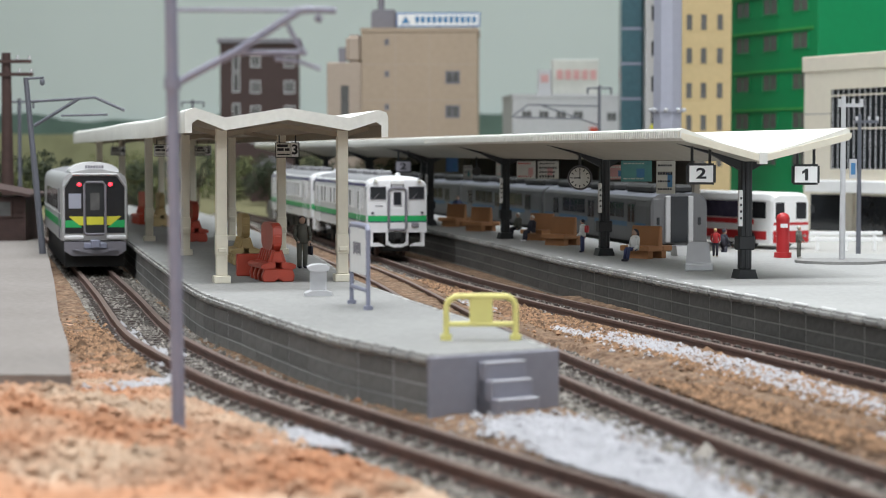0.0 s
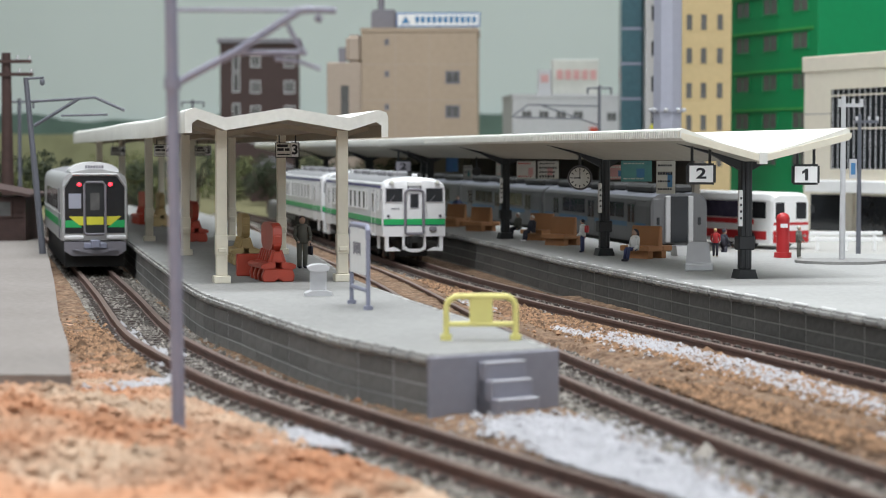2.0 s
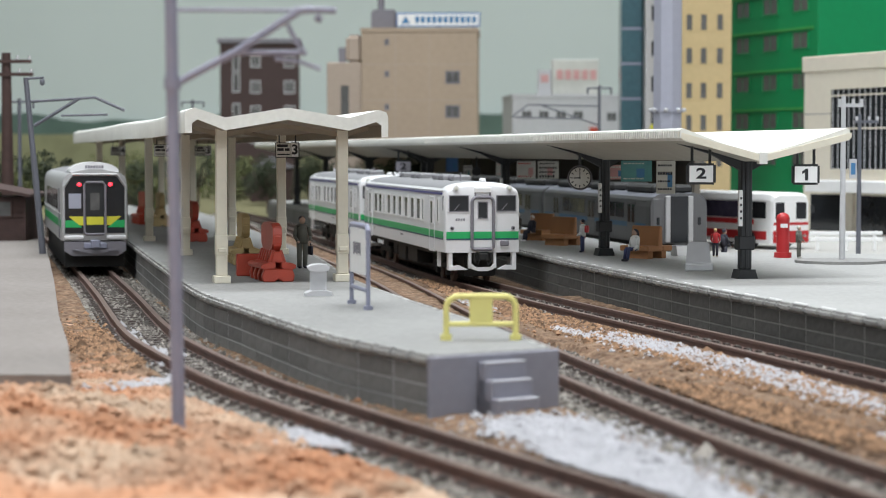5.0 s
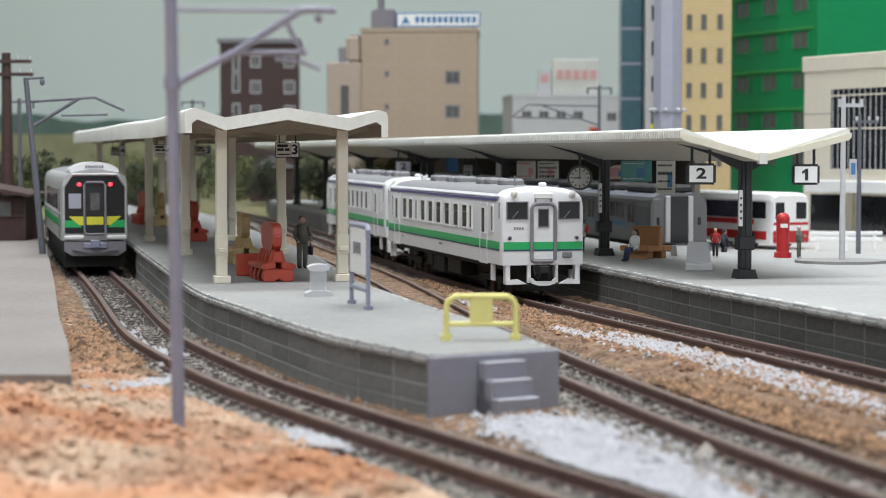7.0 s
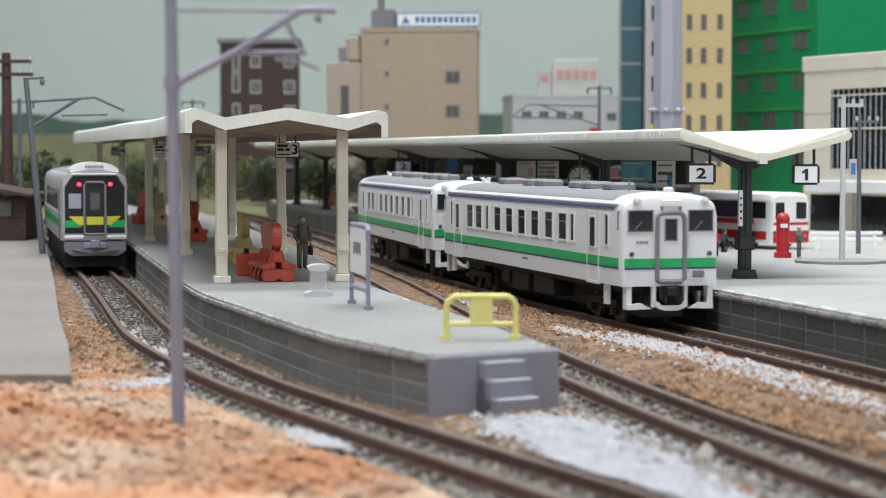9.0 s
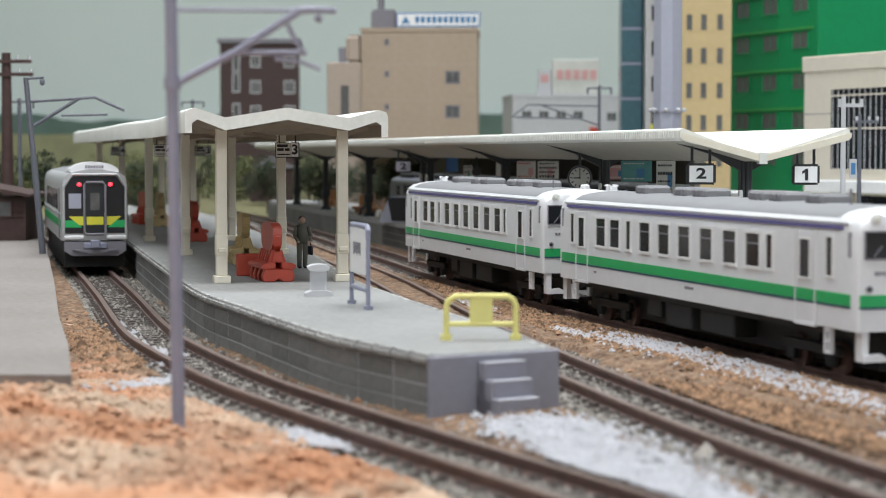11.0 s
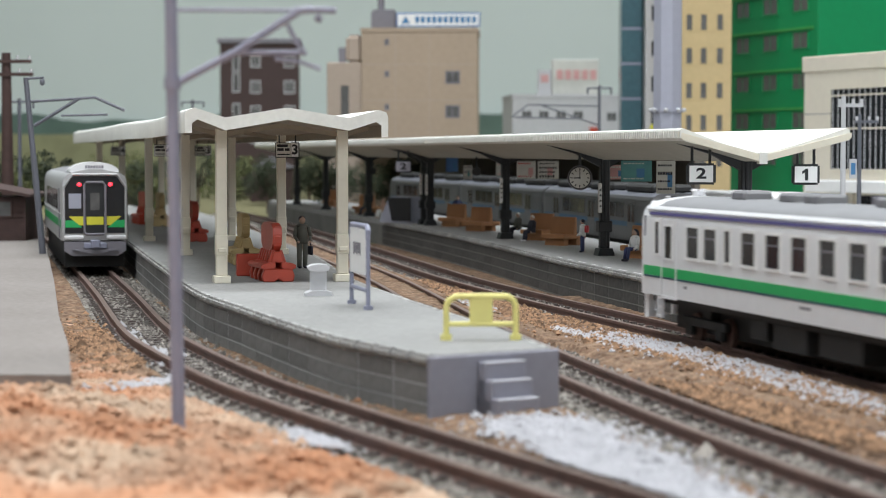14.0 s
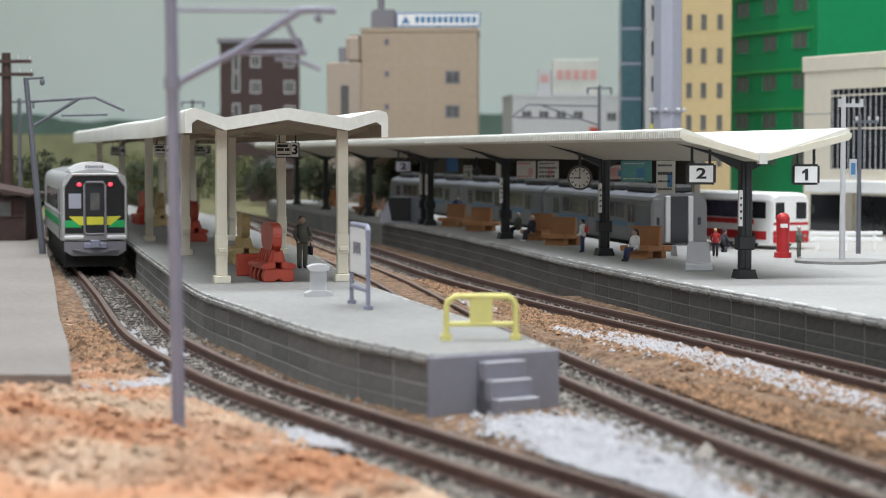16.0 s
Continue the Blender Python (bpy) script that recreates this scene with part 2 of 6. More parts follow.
class Way:
    """A smooth line in plan through the given (x, y) points, by length."""
    def __init__(self, pts, step=0.5):
        p = [Vector((a, b)) for a, b in pts]
        p = [2 * p[0] - p[1]] + p + [2 * p[-1] - p[-2]]
        out = []
        for i in range(1, len(p) - 2):
            n = max(2, int((p[i + 1] - p[i]).length / step))
            for k in range(n):
                t = k / n
                out.append(0.5 * (2 * p[i] + (p[i + 1] - p[i - 1]) * t + (2 * p[i - 1] - 5 * p[i] + 4 * p[i + 1] - p[i + 2]) * t * t
                                  + (3 * p[i] - p[i - 1] - 3 * p[i + 1] + p[i + 2]) * t ** 3))
        out.append(p[-2])
        self.p = out
        self.s = [0.0]
        for a, b in zip(out, out[1:]):
            self.s.append(self.s[-1] + (b - a).length)
        self.length = self.s[-1]
        self.ys = [v.y for v in out]

    def at(self, s):
        s = min(max(s, 0), self.length - 1e-4)
        i = int(np.searchsorted(self.s, s, side="right")) - 1
        t = (s - self.s[i]) / (self.s[i + 1] - self.s[i])
        a, b = self.p[max(i - 1, 0)], self.p[min(i + 2, len(self.p) - 1)]
        return self.p[i].lerp(self.p[i + 1], t), (b - a).normalized()

    def side(self, s, off):
        """The point off metres to the right of the way at s."""
        p, d = self.at(s)
        return Vector((p.x + d.y * off, p.y - d.x * off))

    def s_at_y(self, y):
        i = min(range(len(self.p)), key=lambda k: abs(self.ys[k] - y))
        return self.s[i]


def sweep(bm, way, prof, s0, s1, step=1.0, mats=None, closed=True, cap=True):
    """A cross-section of (offset to the right, z) pairs carried along the way."""
    n = max(1, int(math.ceil((s1 - s0) / step)))
    rings = []
    for k in range(n + 1):
        s = s0 + (s1 - s0) * k / n
        rings.append([bm.verts.new((*way.side(s, o), z)) for o, z in prof])
    m = len(prof)
    fs = []
    for a, b in zip(rings, rings[1:]):
        for i in range(m if closed else m - 1):
            f = bm.faces.new((a[i], b[i], b[(i + 1) % m], a[(i + 1) % m]))
            f.material_index = mats[i] if mats else 0
            fs.append(f)
    if cap and closed:
        fs += [bm.faces.new(rings[0]), bm.faces.new(rings[-1][::-1])]
    bmesh.ops.recalc_face_normals(bm, faces=fs)
    return bm


# ---- plan ----
TRACK_A = Way([(-32.79, 154.11), (-21.42, 109.3), (-16.0, 87.44), (-12.4, 72.57), (-9.07, 58.29), (-7.3, 52.21), (-4.8, 45.13), (-2.93, 40.79), (-0.91, 36.47), (1.57, 31.39), (5.52, 23.39), (10.47, 14.62)])
TRACK_B = Way([(-19.75, 175.06), (-13.33, 149.06), (-7.32, 121.06), (-2.1, 95.06), (0.67, 81.27), (3.49, 70.09), (4.79, 65.29), (6.54, 59.1), (9.0, 50.6), (10.92, 43.44), (13.97, 33.18), (17.73, 21.12), (24.93, 1.12), (35.33, -25.87)])
TRACK_C = Way([(-13.66, 142.09), (-8.96, 114.77), (-2.84, 83.07), (0.21, 63.41), (2.51, 50.65), (3.7, 44.64), (4.95, 38.88), (6.06, 34.42), (6.83, 31.47), (9.49, 22.51), (12.3, 14.31)])
POSTS_R = Way([(-12.76, 159.45), (-8.72, 141.38), (-4.89, 126.5), (-0.96, 111.61), (3.03, 93.54), (6.57, 78.24), (10.15, 63.78), (10.74, 61.44), (14.88, 44.65)])
ISLAND = Way([(-29.76, 155.2), (-21.79, 129.69), (-16.37, 109.49), (-12.01, 91.42), (-8.98, 80.58), (-5.21, 62.19), (-2.44, 51.56), (1.06, 39.97)])
LEFT_EDGE = Way([(-29.5, 152), (-23.0, 126.5), (-17.9, 104), (-13.46, 84.2), (-10.35, 70.5), (-7.62, 58.6), (-5.55, 52.2), (-3.95, 47.5), (-2.5, 43.7), (-1.2, 41.2), (-0.3, 39.55)])
RIGHT_EDGE = Way([(-21.5, 154), (-15.2, 127.5), (-9.9, 103), (-5.6, 81), (-3.05, 64.5), (-1.5, 57.3), (0.02, 51.15), (1.4, 45.8), (2.42, 41.15)])
PLAT_EDGE = Way([(-15.41, 167.95), (-10.52, 144.57), (-5.85, 126.5), (-2.13, 110.55), (1.7, 91.95), (4.46, 76.0), (6.54, 66.12), (7.87, 60.17), (9.41, 54.11), (11.06, 47.84), (13.18, 39.86), (17.01, 27.64), (21.26, 14.88)])
PLAT_Z, GROUND_Z, YARD_Z = 1.1, -0.14, 0.2


# ---- ground, room and backdrop ----
TA_PTS = np.array([tuple(p) for p in TRACK_A.p])
TC_PTS = np.array([tuple(p) for p in TRACK_C.p])
TB_PTS = np.array([tuple(p) for p in TRACK_B.p])


def ground_z(x, y):
    z = -0.4
    if -16 <= x <= 18.2 and 24 <= y <= 73.2:
        z = GROUND_Z - 0.02
        v = Vector((x, y, 0))
        near = max(0.0, min(1.0, (46 - y - x * 0.4) / 12))
        d, e, g = (np.min((t - np.array((x, y))) ** 2 @ np.ones(2)) ** 0.5 for t in (TA_PTS, TB_PTS, TC_PTS))
        free = max(0.0, min(1.0, (min(d, e, g) - 1.35) / 1.3))
        z += free * (0.05 * noise.noise(v * 0.5) + (0.05 + 0.14 * near) * noise.noise(v * 1.7) + (0.06 + 0.13 * near) * noise.noise(v * 4.1) + 0.07 * near * noise.noise(v * 8.3))
        if x < 2:
            z += free * (0.2 * near * min(1, max(0, (d - 2.0) / 3)) + 0.5 * max(0, min(1, (-5.6 - x) / 3)) * max(0, min(1, (d - 2.2) / 2)) * max(0, min(1, (43 - y) / 4)))
        z -= 0.3 * max(0, min(1, (1.9 - min(d, e, g)) / 0.7))
    return z


def build_ground():
    xs = sorted(set([-420, -250, -150, -90, -60, -40, -28, -20] + [round(-16 + 0.17 * i, 3) for i in range(201)] + [20, 26, 36, 55, 90, 150, 250, 420]))
    ys = sorted(set([-160, -90, -40, -10, 10, 18] + [round(24 + 0.2 * i, 3) for i in range(247)] + [76, 80, 86, 94, 105, 120, 150, 190, 250, 330, 432]))
    verts, faces = [], []
    for y in ys:
        for x in xs:
            z = ground_z(x, y)
            verts.append((x * S, y * S, z * S))
    n = len(xs)
    for j in range(len(ys) - 1):
        for i in range(n - 1):
            a = j * n + i
            faces.append((a, a + 1, a + n + 1, a + n))
    me = bpy.data.meshes.new("ground")
    me.from_pydata(verts, [], faces)
    for mat in (EARTH, BALLAST, FIELD):
        me.materials.append(mat)
    for p in me.polygons:
        x, y = p.center.x / S, p.center.y / S
        side = np.interp(y, TA_PTS[::-1, 1], TA_PTS[::-1, 0])
        p.material_index = 2 if y > 125 or x < -40 else (0 if x < side + 1.0 and y < 66 else 1)
    me.polygons.foreach_set("use_smooth", [True] * len(me.polygons))
    tagged(new("ground", me), "rough orange-brown scenic earth on the layout board", "ground", kind="structure")


def build_room():
    r = thing("wall_room", 0, 0, 0, label="plain pale walls of the layout room", category="wall", kind="structure")
    part("wall_left", B(-440, -430, -170, 450, -110, 262), ROOM, r)
    part("wall_right", B(430, 440, -170, 450, -110, 262), ROOM, r)
    part("wall_rear", B(-440, 440, -182, -170, -110, 262), ROOM, r)
    # Unseen window, assumed as the origin of the frontal fill.
    w = thing("assumed_window", 70, -169, 110, label="assumed unseen room window around the frontal fill light", category="window", kind="structure")
    part("window_frame", ring_frame(bmesh.new(), -92, 92, -52, 52, 6, -1, 2), WHITEP, w)
    part("window_sill", B(-96, 96, -1, 10, -58, -53), WHITEP, w)
    tagged(part("ceiling", B(-440, 440, -182, 450, 262, 270), ROOM), "plain white room ceiling", "ceiling", kind="structure")
    tagged(part("backdrop", B(-430, 430, 440, 448, -100, 262), SKY), "pale grey-green painted sky board", "backdrop", kind="structure")
    hills = bmesh.new()
    for y0, base, amp, seed in ((436, 12.2, 4.6, 1.0), (437.5, 13.5, 3.2, 7.0)):
        prof = [(-425, -90)] + [(x, base + amp * noise.noise(Vector((x * 0.022, seed, 0))) + 1.6 * noise.noise(Vector((x * 0.09, seed, 3)))) for x in range(-425, 426, 5)] + [(425, -90)]
        prism(hills, prof, y0, y0 + 1)
    tagged(part("backdrop_hills", hills, HILL), "hazy dark green hills painted along the sky board", "backdrop", kind="structure")
    near = bmesh.new()
    prof = [(-425, -90)] + [(x, 9.6 + 2.2 * noise.noise(Vector((x * 0.03, 4.0, 0))) - 0.09 * max(0, x + 70)) for x in range(-425, 426, 5)] + [(425, -90)]
    prism(near, prof, 432, 434)
    tagged(part("backdrop_meadow", near, HILLF), "olive meadow slopes painted below the hills", "backdrop", kind="structure")


def build_track(name, way, s0, s1, label, stone):
    t = thing(name, 0, 0, 0, label=label, category="track", kind="structure")
    bed = bmesh.new()
    n = int((s1 - s0) / 0.35)
    offs = [-2.1, -1.75, -1.45, -1.1, -0.8, -0.5, -0.25, 0, 0.25, 0.5, 0.8, 1.1, 1.45, 1.75, 2.1]
    rows = []
    for k in range(n + 1):
        s = s0 + (s1 - s0) * k / n
        row = []
        for o in offs:
            p = way.side(s, o)
            v = Vector((p.x, p.y, 0))
            z = -0.29 + 0.05 * noise.noise(v * 4.3) + 0.04 * noise.noise(v * 9.1)
            if abs(o) > 1.3:
                z -= (abs(o) - 1.3) * 0.25
            row.append(bed.verts.new((p.x, p.y, z)))
        rows.append(row)
    for a, b in zip(rows, rows[1:]):
        for i in range(len(offs) - 1):
            bed.faces.new((a[i], a[i + 1], b[i + 1], b[i]))
    tagged(part("ballast_bed", bed, stone, t, smooth=True), kind="stuff")
    for sgn, nm in ((-1, "rail"), (1, "rail")):
        c = sgn * 0.7
        bm = bmesh.new()
        prof = [(c - 0.14, -0.31), (c + 0.14, -0.31), (c + 0.14, -0.26), (c + 0.05, -0.23), (c + 0.05, -0.1), (c + 0.085, -0.075), (c + 0.085, 0.0), (c - 0.085, 0.0), (c - 0.085, -0.075),
                (c - 0.05, -0.1), (c - 0.05, -0.23), (c - 0.14, -0.26)]
        sweep(bm, way, prof, s0, s1, 1.0, mats=[0, 0, 0, 0, 0, 0, 1, 0, 0, 0, 0, 0])
        part("rail", bm, [RAIL, RAILTOP], t)
    rs = np.random.RandomState(int(way.length * 10))
    n = 9000
    octa = np.array([(1, 0, 0), (0, 1, 0), (-1, 0, 0), (0, -1, 0), (0, 0, 1)], float)
    sv, sf = [], []
    y_far = min(s1, way.s_at_y(26))
    for i in range(n):
        s = y_far - (y_far - s0) * rs.rand() ** 1.7
        o = rs.uniform(-1.7, 1.7)
        if 0.55 < abs(o) < 0.85:
            continue
        p = way.side(s, o)
        r = 0.05 * math.exp(rs.normal(0, 0.35))
        q = octa * r * rs.uniform(0.6, 1.4, (5, 1)) + (p.x, p.y, -0.265 - 0.03 * (abs(o) > 1.2))
        k = len(sv)
        sv += (q * S).tolist()
        sf += [(k, k + 1, k + 4), (k + 1, k + 2, k + 4), (k + 2, k + 3, k + 4), (k + 3, k, k + 4)]
    me = bpy.data.meshes.new("ballast_stones")
    me.from_pydata(sv, [], sf)
    me.materials.append(STONES)
    so = new("ballast_stones", me)
    so.parent = t
    tagged(so, kind="stuff")
    verts, faces = [], []
    rnd = random.Random(3)
    for k in range(int((s1 - s0) / 0.72)):
        s = s0 + 0.72 * k + rnd.uniform(-0.03, 0.03)
        p, d = way.at(s)
        nrm = Vector((d.y, -d.x))
        for (h, w, z0, z1) in ((1.12, 0.16, -0.42, -0.255),):
            base = len(verts)
            for dz in (z0, z1):
                for a, b in ((-1, -1), (1, -1), (1, 1), (-1, 1)):
                    q = p + nrm * (a * h) + d * (b * w * (1 if dz == z0 else 0.85))
                    verts.append((q.x * S, q.y * S, dz * S))
            for f in ((4, 5, 6, 7), (0, 1, 5, 4), (1, 2, 6, 5), (2, 3, 7, 6), (3, 0, 4, 7)):
                faces.append(tuple(base + i for i in f))
        for c in (-0.7, 0.7):
            for e in (-0.21, 0.21):
                base = len(verts)
                o = p + nrm * (c + e)
                for dz, r in ((-0.3, 0.1), (-0.19, 0.07)):
                    for a, b in ((-1, -1), (1, -1), (1, 1), (-1, 1)):
                        q = o + nrm * (a * r) + d * (b * r * 1.3)
                        verts.append((q.x * S, q.y * S, dz * S))
                for f in ((4, 5, 6, 7), (0, 1, 5, 4), (1, 2, 6, 5), (2, 3, 7, 6), (3, 0, 4, 7)):
                    faces.append(tuple(base + i for i in f))
    me = bpy.data.meshes.new("sleepers")
    me.from_pydata(verts, [], faces)
    me.materials.append(TIE)
    o = new("sleepers", me)
    o.parent = t
    tagged(o, kind="stuff")


def island_edges():
    n = 100
    return ([LEFT_EDGE.at(LEFT_EDGE.length * k / n)[0] for k in range(n + 1)], [RIGHT_EDGE.at(RIGHT_EDGE.length * k / n)[0] for k in range(n + 1)])


def slab(bm, a, b, inset, z0, z1):
    lo, hi = [], []
    for p, q in zip(a, b):
        w = (q - p).normalized() * inset
        lo.append((bm.verts.new((p.x + w.x, p.y + w.y, z0)), bm.verts.new((q.x - w.x, q.y - w.y, z0))))
        hi.append((bm.verts.new((p.x + w.x, p.y + w.y, z1)), bm.verts.new((q.x - w.x, q.y - w.y, z1))))
    for i in range(len(a) - 1):
        bm.faces.new((hi[i][0], hi[i][1], hi[i + 1][1], hi[i + 1][0]))
        bm.faces.new((lo[i][0], lo[i + 1][0], lo[i + 1][1], lo[i][1]))
        for j in (0, 1):
            bm.faces.new((lo[i][j], lo[i + 1][j], hi[i + 1][j], hi[i][j]))
    for i in (0, -1):
        bm.faces.new((lo[i][0], lo[i][1], hi[i][1], hi[i][0]))
    bmesh.ops.recalc_face_normals(bm, faces=bm.faces)


def build_platforms():
    isl = thing("platform_island", 0, 0, 0, label="curved grey island platform with concrete block sides and end steps", category="platform", kind="structure")
    left, right = island_edges()
    top, core = bmesh.new(), bmesh.new()
    slab(top, left, right, 0.2, PLAT_Z - 0.24, PLAT_Z)
    slab(core, left, right, 0.1, -0.5, PLAT_Z - 0.25)
    part("platform_top", top, PLAT, isl)
    part("platform_core", core, MORTAR, isl)
    # moulded end with a flight of steps
    p, q = left[-1], right[-1]
    w = (q - p)
    rz = math.degrees(math.atan2(w.y, w.x))
    m = at(p.x, p.y, 0, 0, 0, rz)
    part("end_wall", B(-0.02, w.length + 0.04, -0.1, 0.05, -0.5, PLAT_Z - 0.02, bevel=0.025), STEPGREY, isl, m=m)
    x0, x1 = 1.12, 2.12
    for k in range(3):
        zt = PLAT_Z - 0.17 - 0.36 * k
        part("step", B(x0, x1, -0.42 - 0.27 * k, -0.13, -0.5, zt, bevel=0.02), STEPGREY, isl, m=m)
        # Nosing strip in a paler grey than the step.
        part("step_edge", B(x0 + 0.01, x1 - 0.01, -0.43 - 0.27 * k, -0.33 - 0.27 * k, zt - 0.03, zt + 0.012, bevel=0.01), STEPEDGE, isl, "pale step nosing", m=m)
    pr = thing("platform_side", 0, 0, 0, label="long pale grey platform with concrete block side", category="platform", kind="structure")
    top, core = bmesh.new(), bmesh.new()
    a, b = [], []
    for k in range(110):
        p, d = PLAT_EDGE.at(PLAT_EDGE.length * k / 109)
        nrm = Vector((-d.y, d.x))
        a.append(p)
        b.append(p + nrm * 6.1)
    slab(top, a, b, 0.2, PLAT_Z - 0.24, PLAT_Z)
    slab(core, a, b, 0.1, -0.5, PLAT_Z - 0.25)
    part("platform_top", top, PLATB, pr)
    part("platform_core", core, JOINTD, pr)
    # concourse beyond the platform head, and the lower station yard
    con = prism(bmesh.new(), [(60, 10), (60, 88), (36, 80), (24, 78.2), (13.5, 80.5), (8.5, 81.5), (9.5, 74), (12.6, 62), (15.5, 51), (18.5, 38), (23, 20)], -0.3, PLAT_Z - 0.006, axis="z")
    tagged(part("pavement_concourse", con, PLATB), "bare pale concrete concourse beside the platform head", "pavement", kind="structure")
    yard = prism(bmesh.new(), [(12.2, 82.2), (24, 78.4), (36, 80.2), (60, 88.2), (130, 110), (130, 260), (4, 260), (13.2, 90)], -0.3, YARD_Z, axis="z")
    tagged(part("road_yard", yard, ROADG), "pale grey station forecourt road", "road", kind="structure")
    lp = thing("platform_low", 0, 0, 0, label="low bare concrete platform slab beside the curved track", category="platform", kind="structure")
    bm = prism(bmesh.new(), [(-7.9, 40.6), (-7.75, 39.9), (-30, 41.5), (-60, 130), (-27.5, 130), (-22.7, 108.8), (-17.9, 87), (-14.1, 69.5), (-10.95, 54.6), (-9.0, 46)], -0.5, 0.66, axis="z")
    part("slab", bm, LOWPLAT, lp)


def line_wall(parent, way, s0, s1, out, rows, length, zs, block, kerb):
    """Blocks in courses and kerb stones along a platform edge. out: which side is open, 1 for the way's right."""
    k = 0
    n = int((s1 - s0) / length)
    for i in range(n):
        s = s0 + length * i
        for r in range(rows):
            p, d = way.at(s + length * 0.5)
            q = way.side(s + length * 0.5, out * -0.15)
            o = new("block", block)
            o.parent = parent
            o.matrix_basis = at(q.x, q.y, zs[r], 0, 0, math.degrees(math.atan2(d.y, d.x)))
        for e in (0.25, 0.75):
            p, d = way.at(s + length * e)
            q = way.side(s + length * e, out * -0.13)
            o = new("kerb_stone", kerb)
            o.parent = parent
            o.matrix_basis = at(q.x, q.y, PLAT_Z - 0.12, 0, 0, math.degrees(math.atan2(d.y, d.x)))


def build_walls():
    length = 1.72
    block = mesh_of("block", B(-0.828, 0.828, -0.06, 0.055, -0.179, 0.179, bevel=0.008), BLOCK)
    # Darker blocks carry grime and the kerb lip's shade in their colour.
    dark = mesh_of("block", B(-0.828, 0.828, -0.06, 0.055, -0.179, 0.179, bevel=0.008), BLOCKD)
    kerb = mesh_of("kerb_stone", B(-0.424, 0.424, -0.14, 0.14, -0.11, 0.126, bevel=0.075, seg=2), KERB)
    zs = (0.655, 0.255, -0.145)
    isl, pr = bpy.data.objects["platform_island"], bpy.data.objects["platform_side"]
    w = LEFT_EDGE
    line_wall(isl, w, w.length - 36 * length - 0.05, w.length - 0.04, 1, 3, length, zs, block, kerb)
    w = RIGHT_EDGE
    line_wall(isl, w, w.length - 24 * length - 0.05, w.length - 0.04, -1, 1, length, zs, block, kerb)
    s0 = PLAT_EDGE.s_at_y(118)
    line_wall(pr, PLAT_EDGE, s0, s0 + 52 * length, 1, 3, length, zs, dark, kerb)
    # White dashes painted as the highlights on the kerb stone corners.
    dash = mesh_of("kerb_highlight", B(-0.42, 0.42, -0.035, 0.035, 0.0, 0.006), WHITEP)
    for k in range(24, 50):
        s = s0 + length * (k + 0.5)
        p, d = PLAT_EDGE.at(s)
        q = PLAT_EDGE.side(s, -0.36)
        o = new("kerb_highlight", dash)
        o.parent = pr
        o.matrix_basis = at(q.x, q.y, PLAT_Z + 0.001, 0, 0, math.degrees(math.atan2(d.y, d.x)))


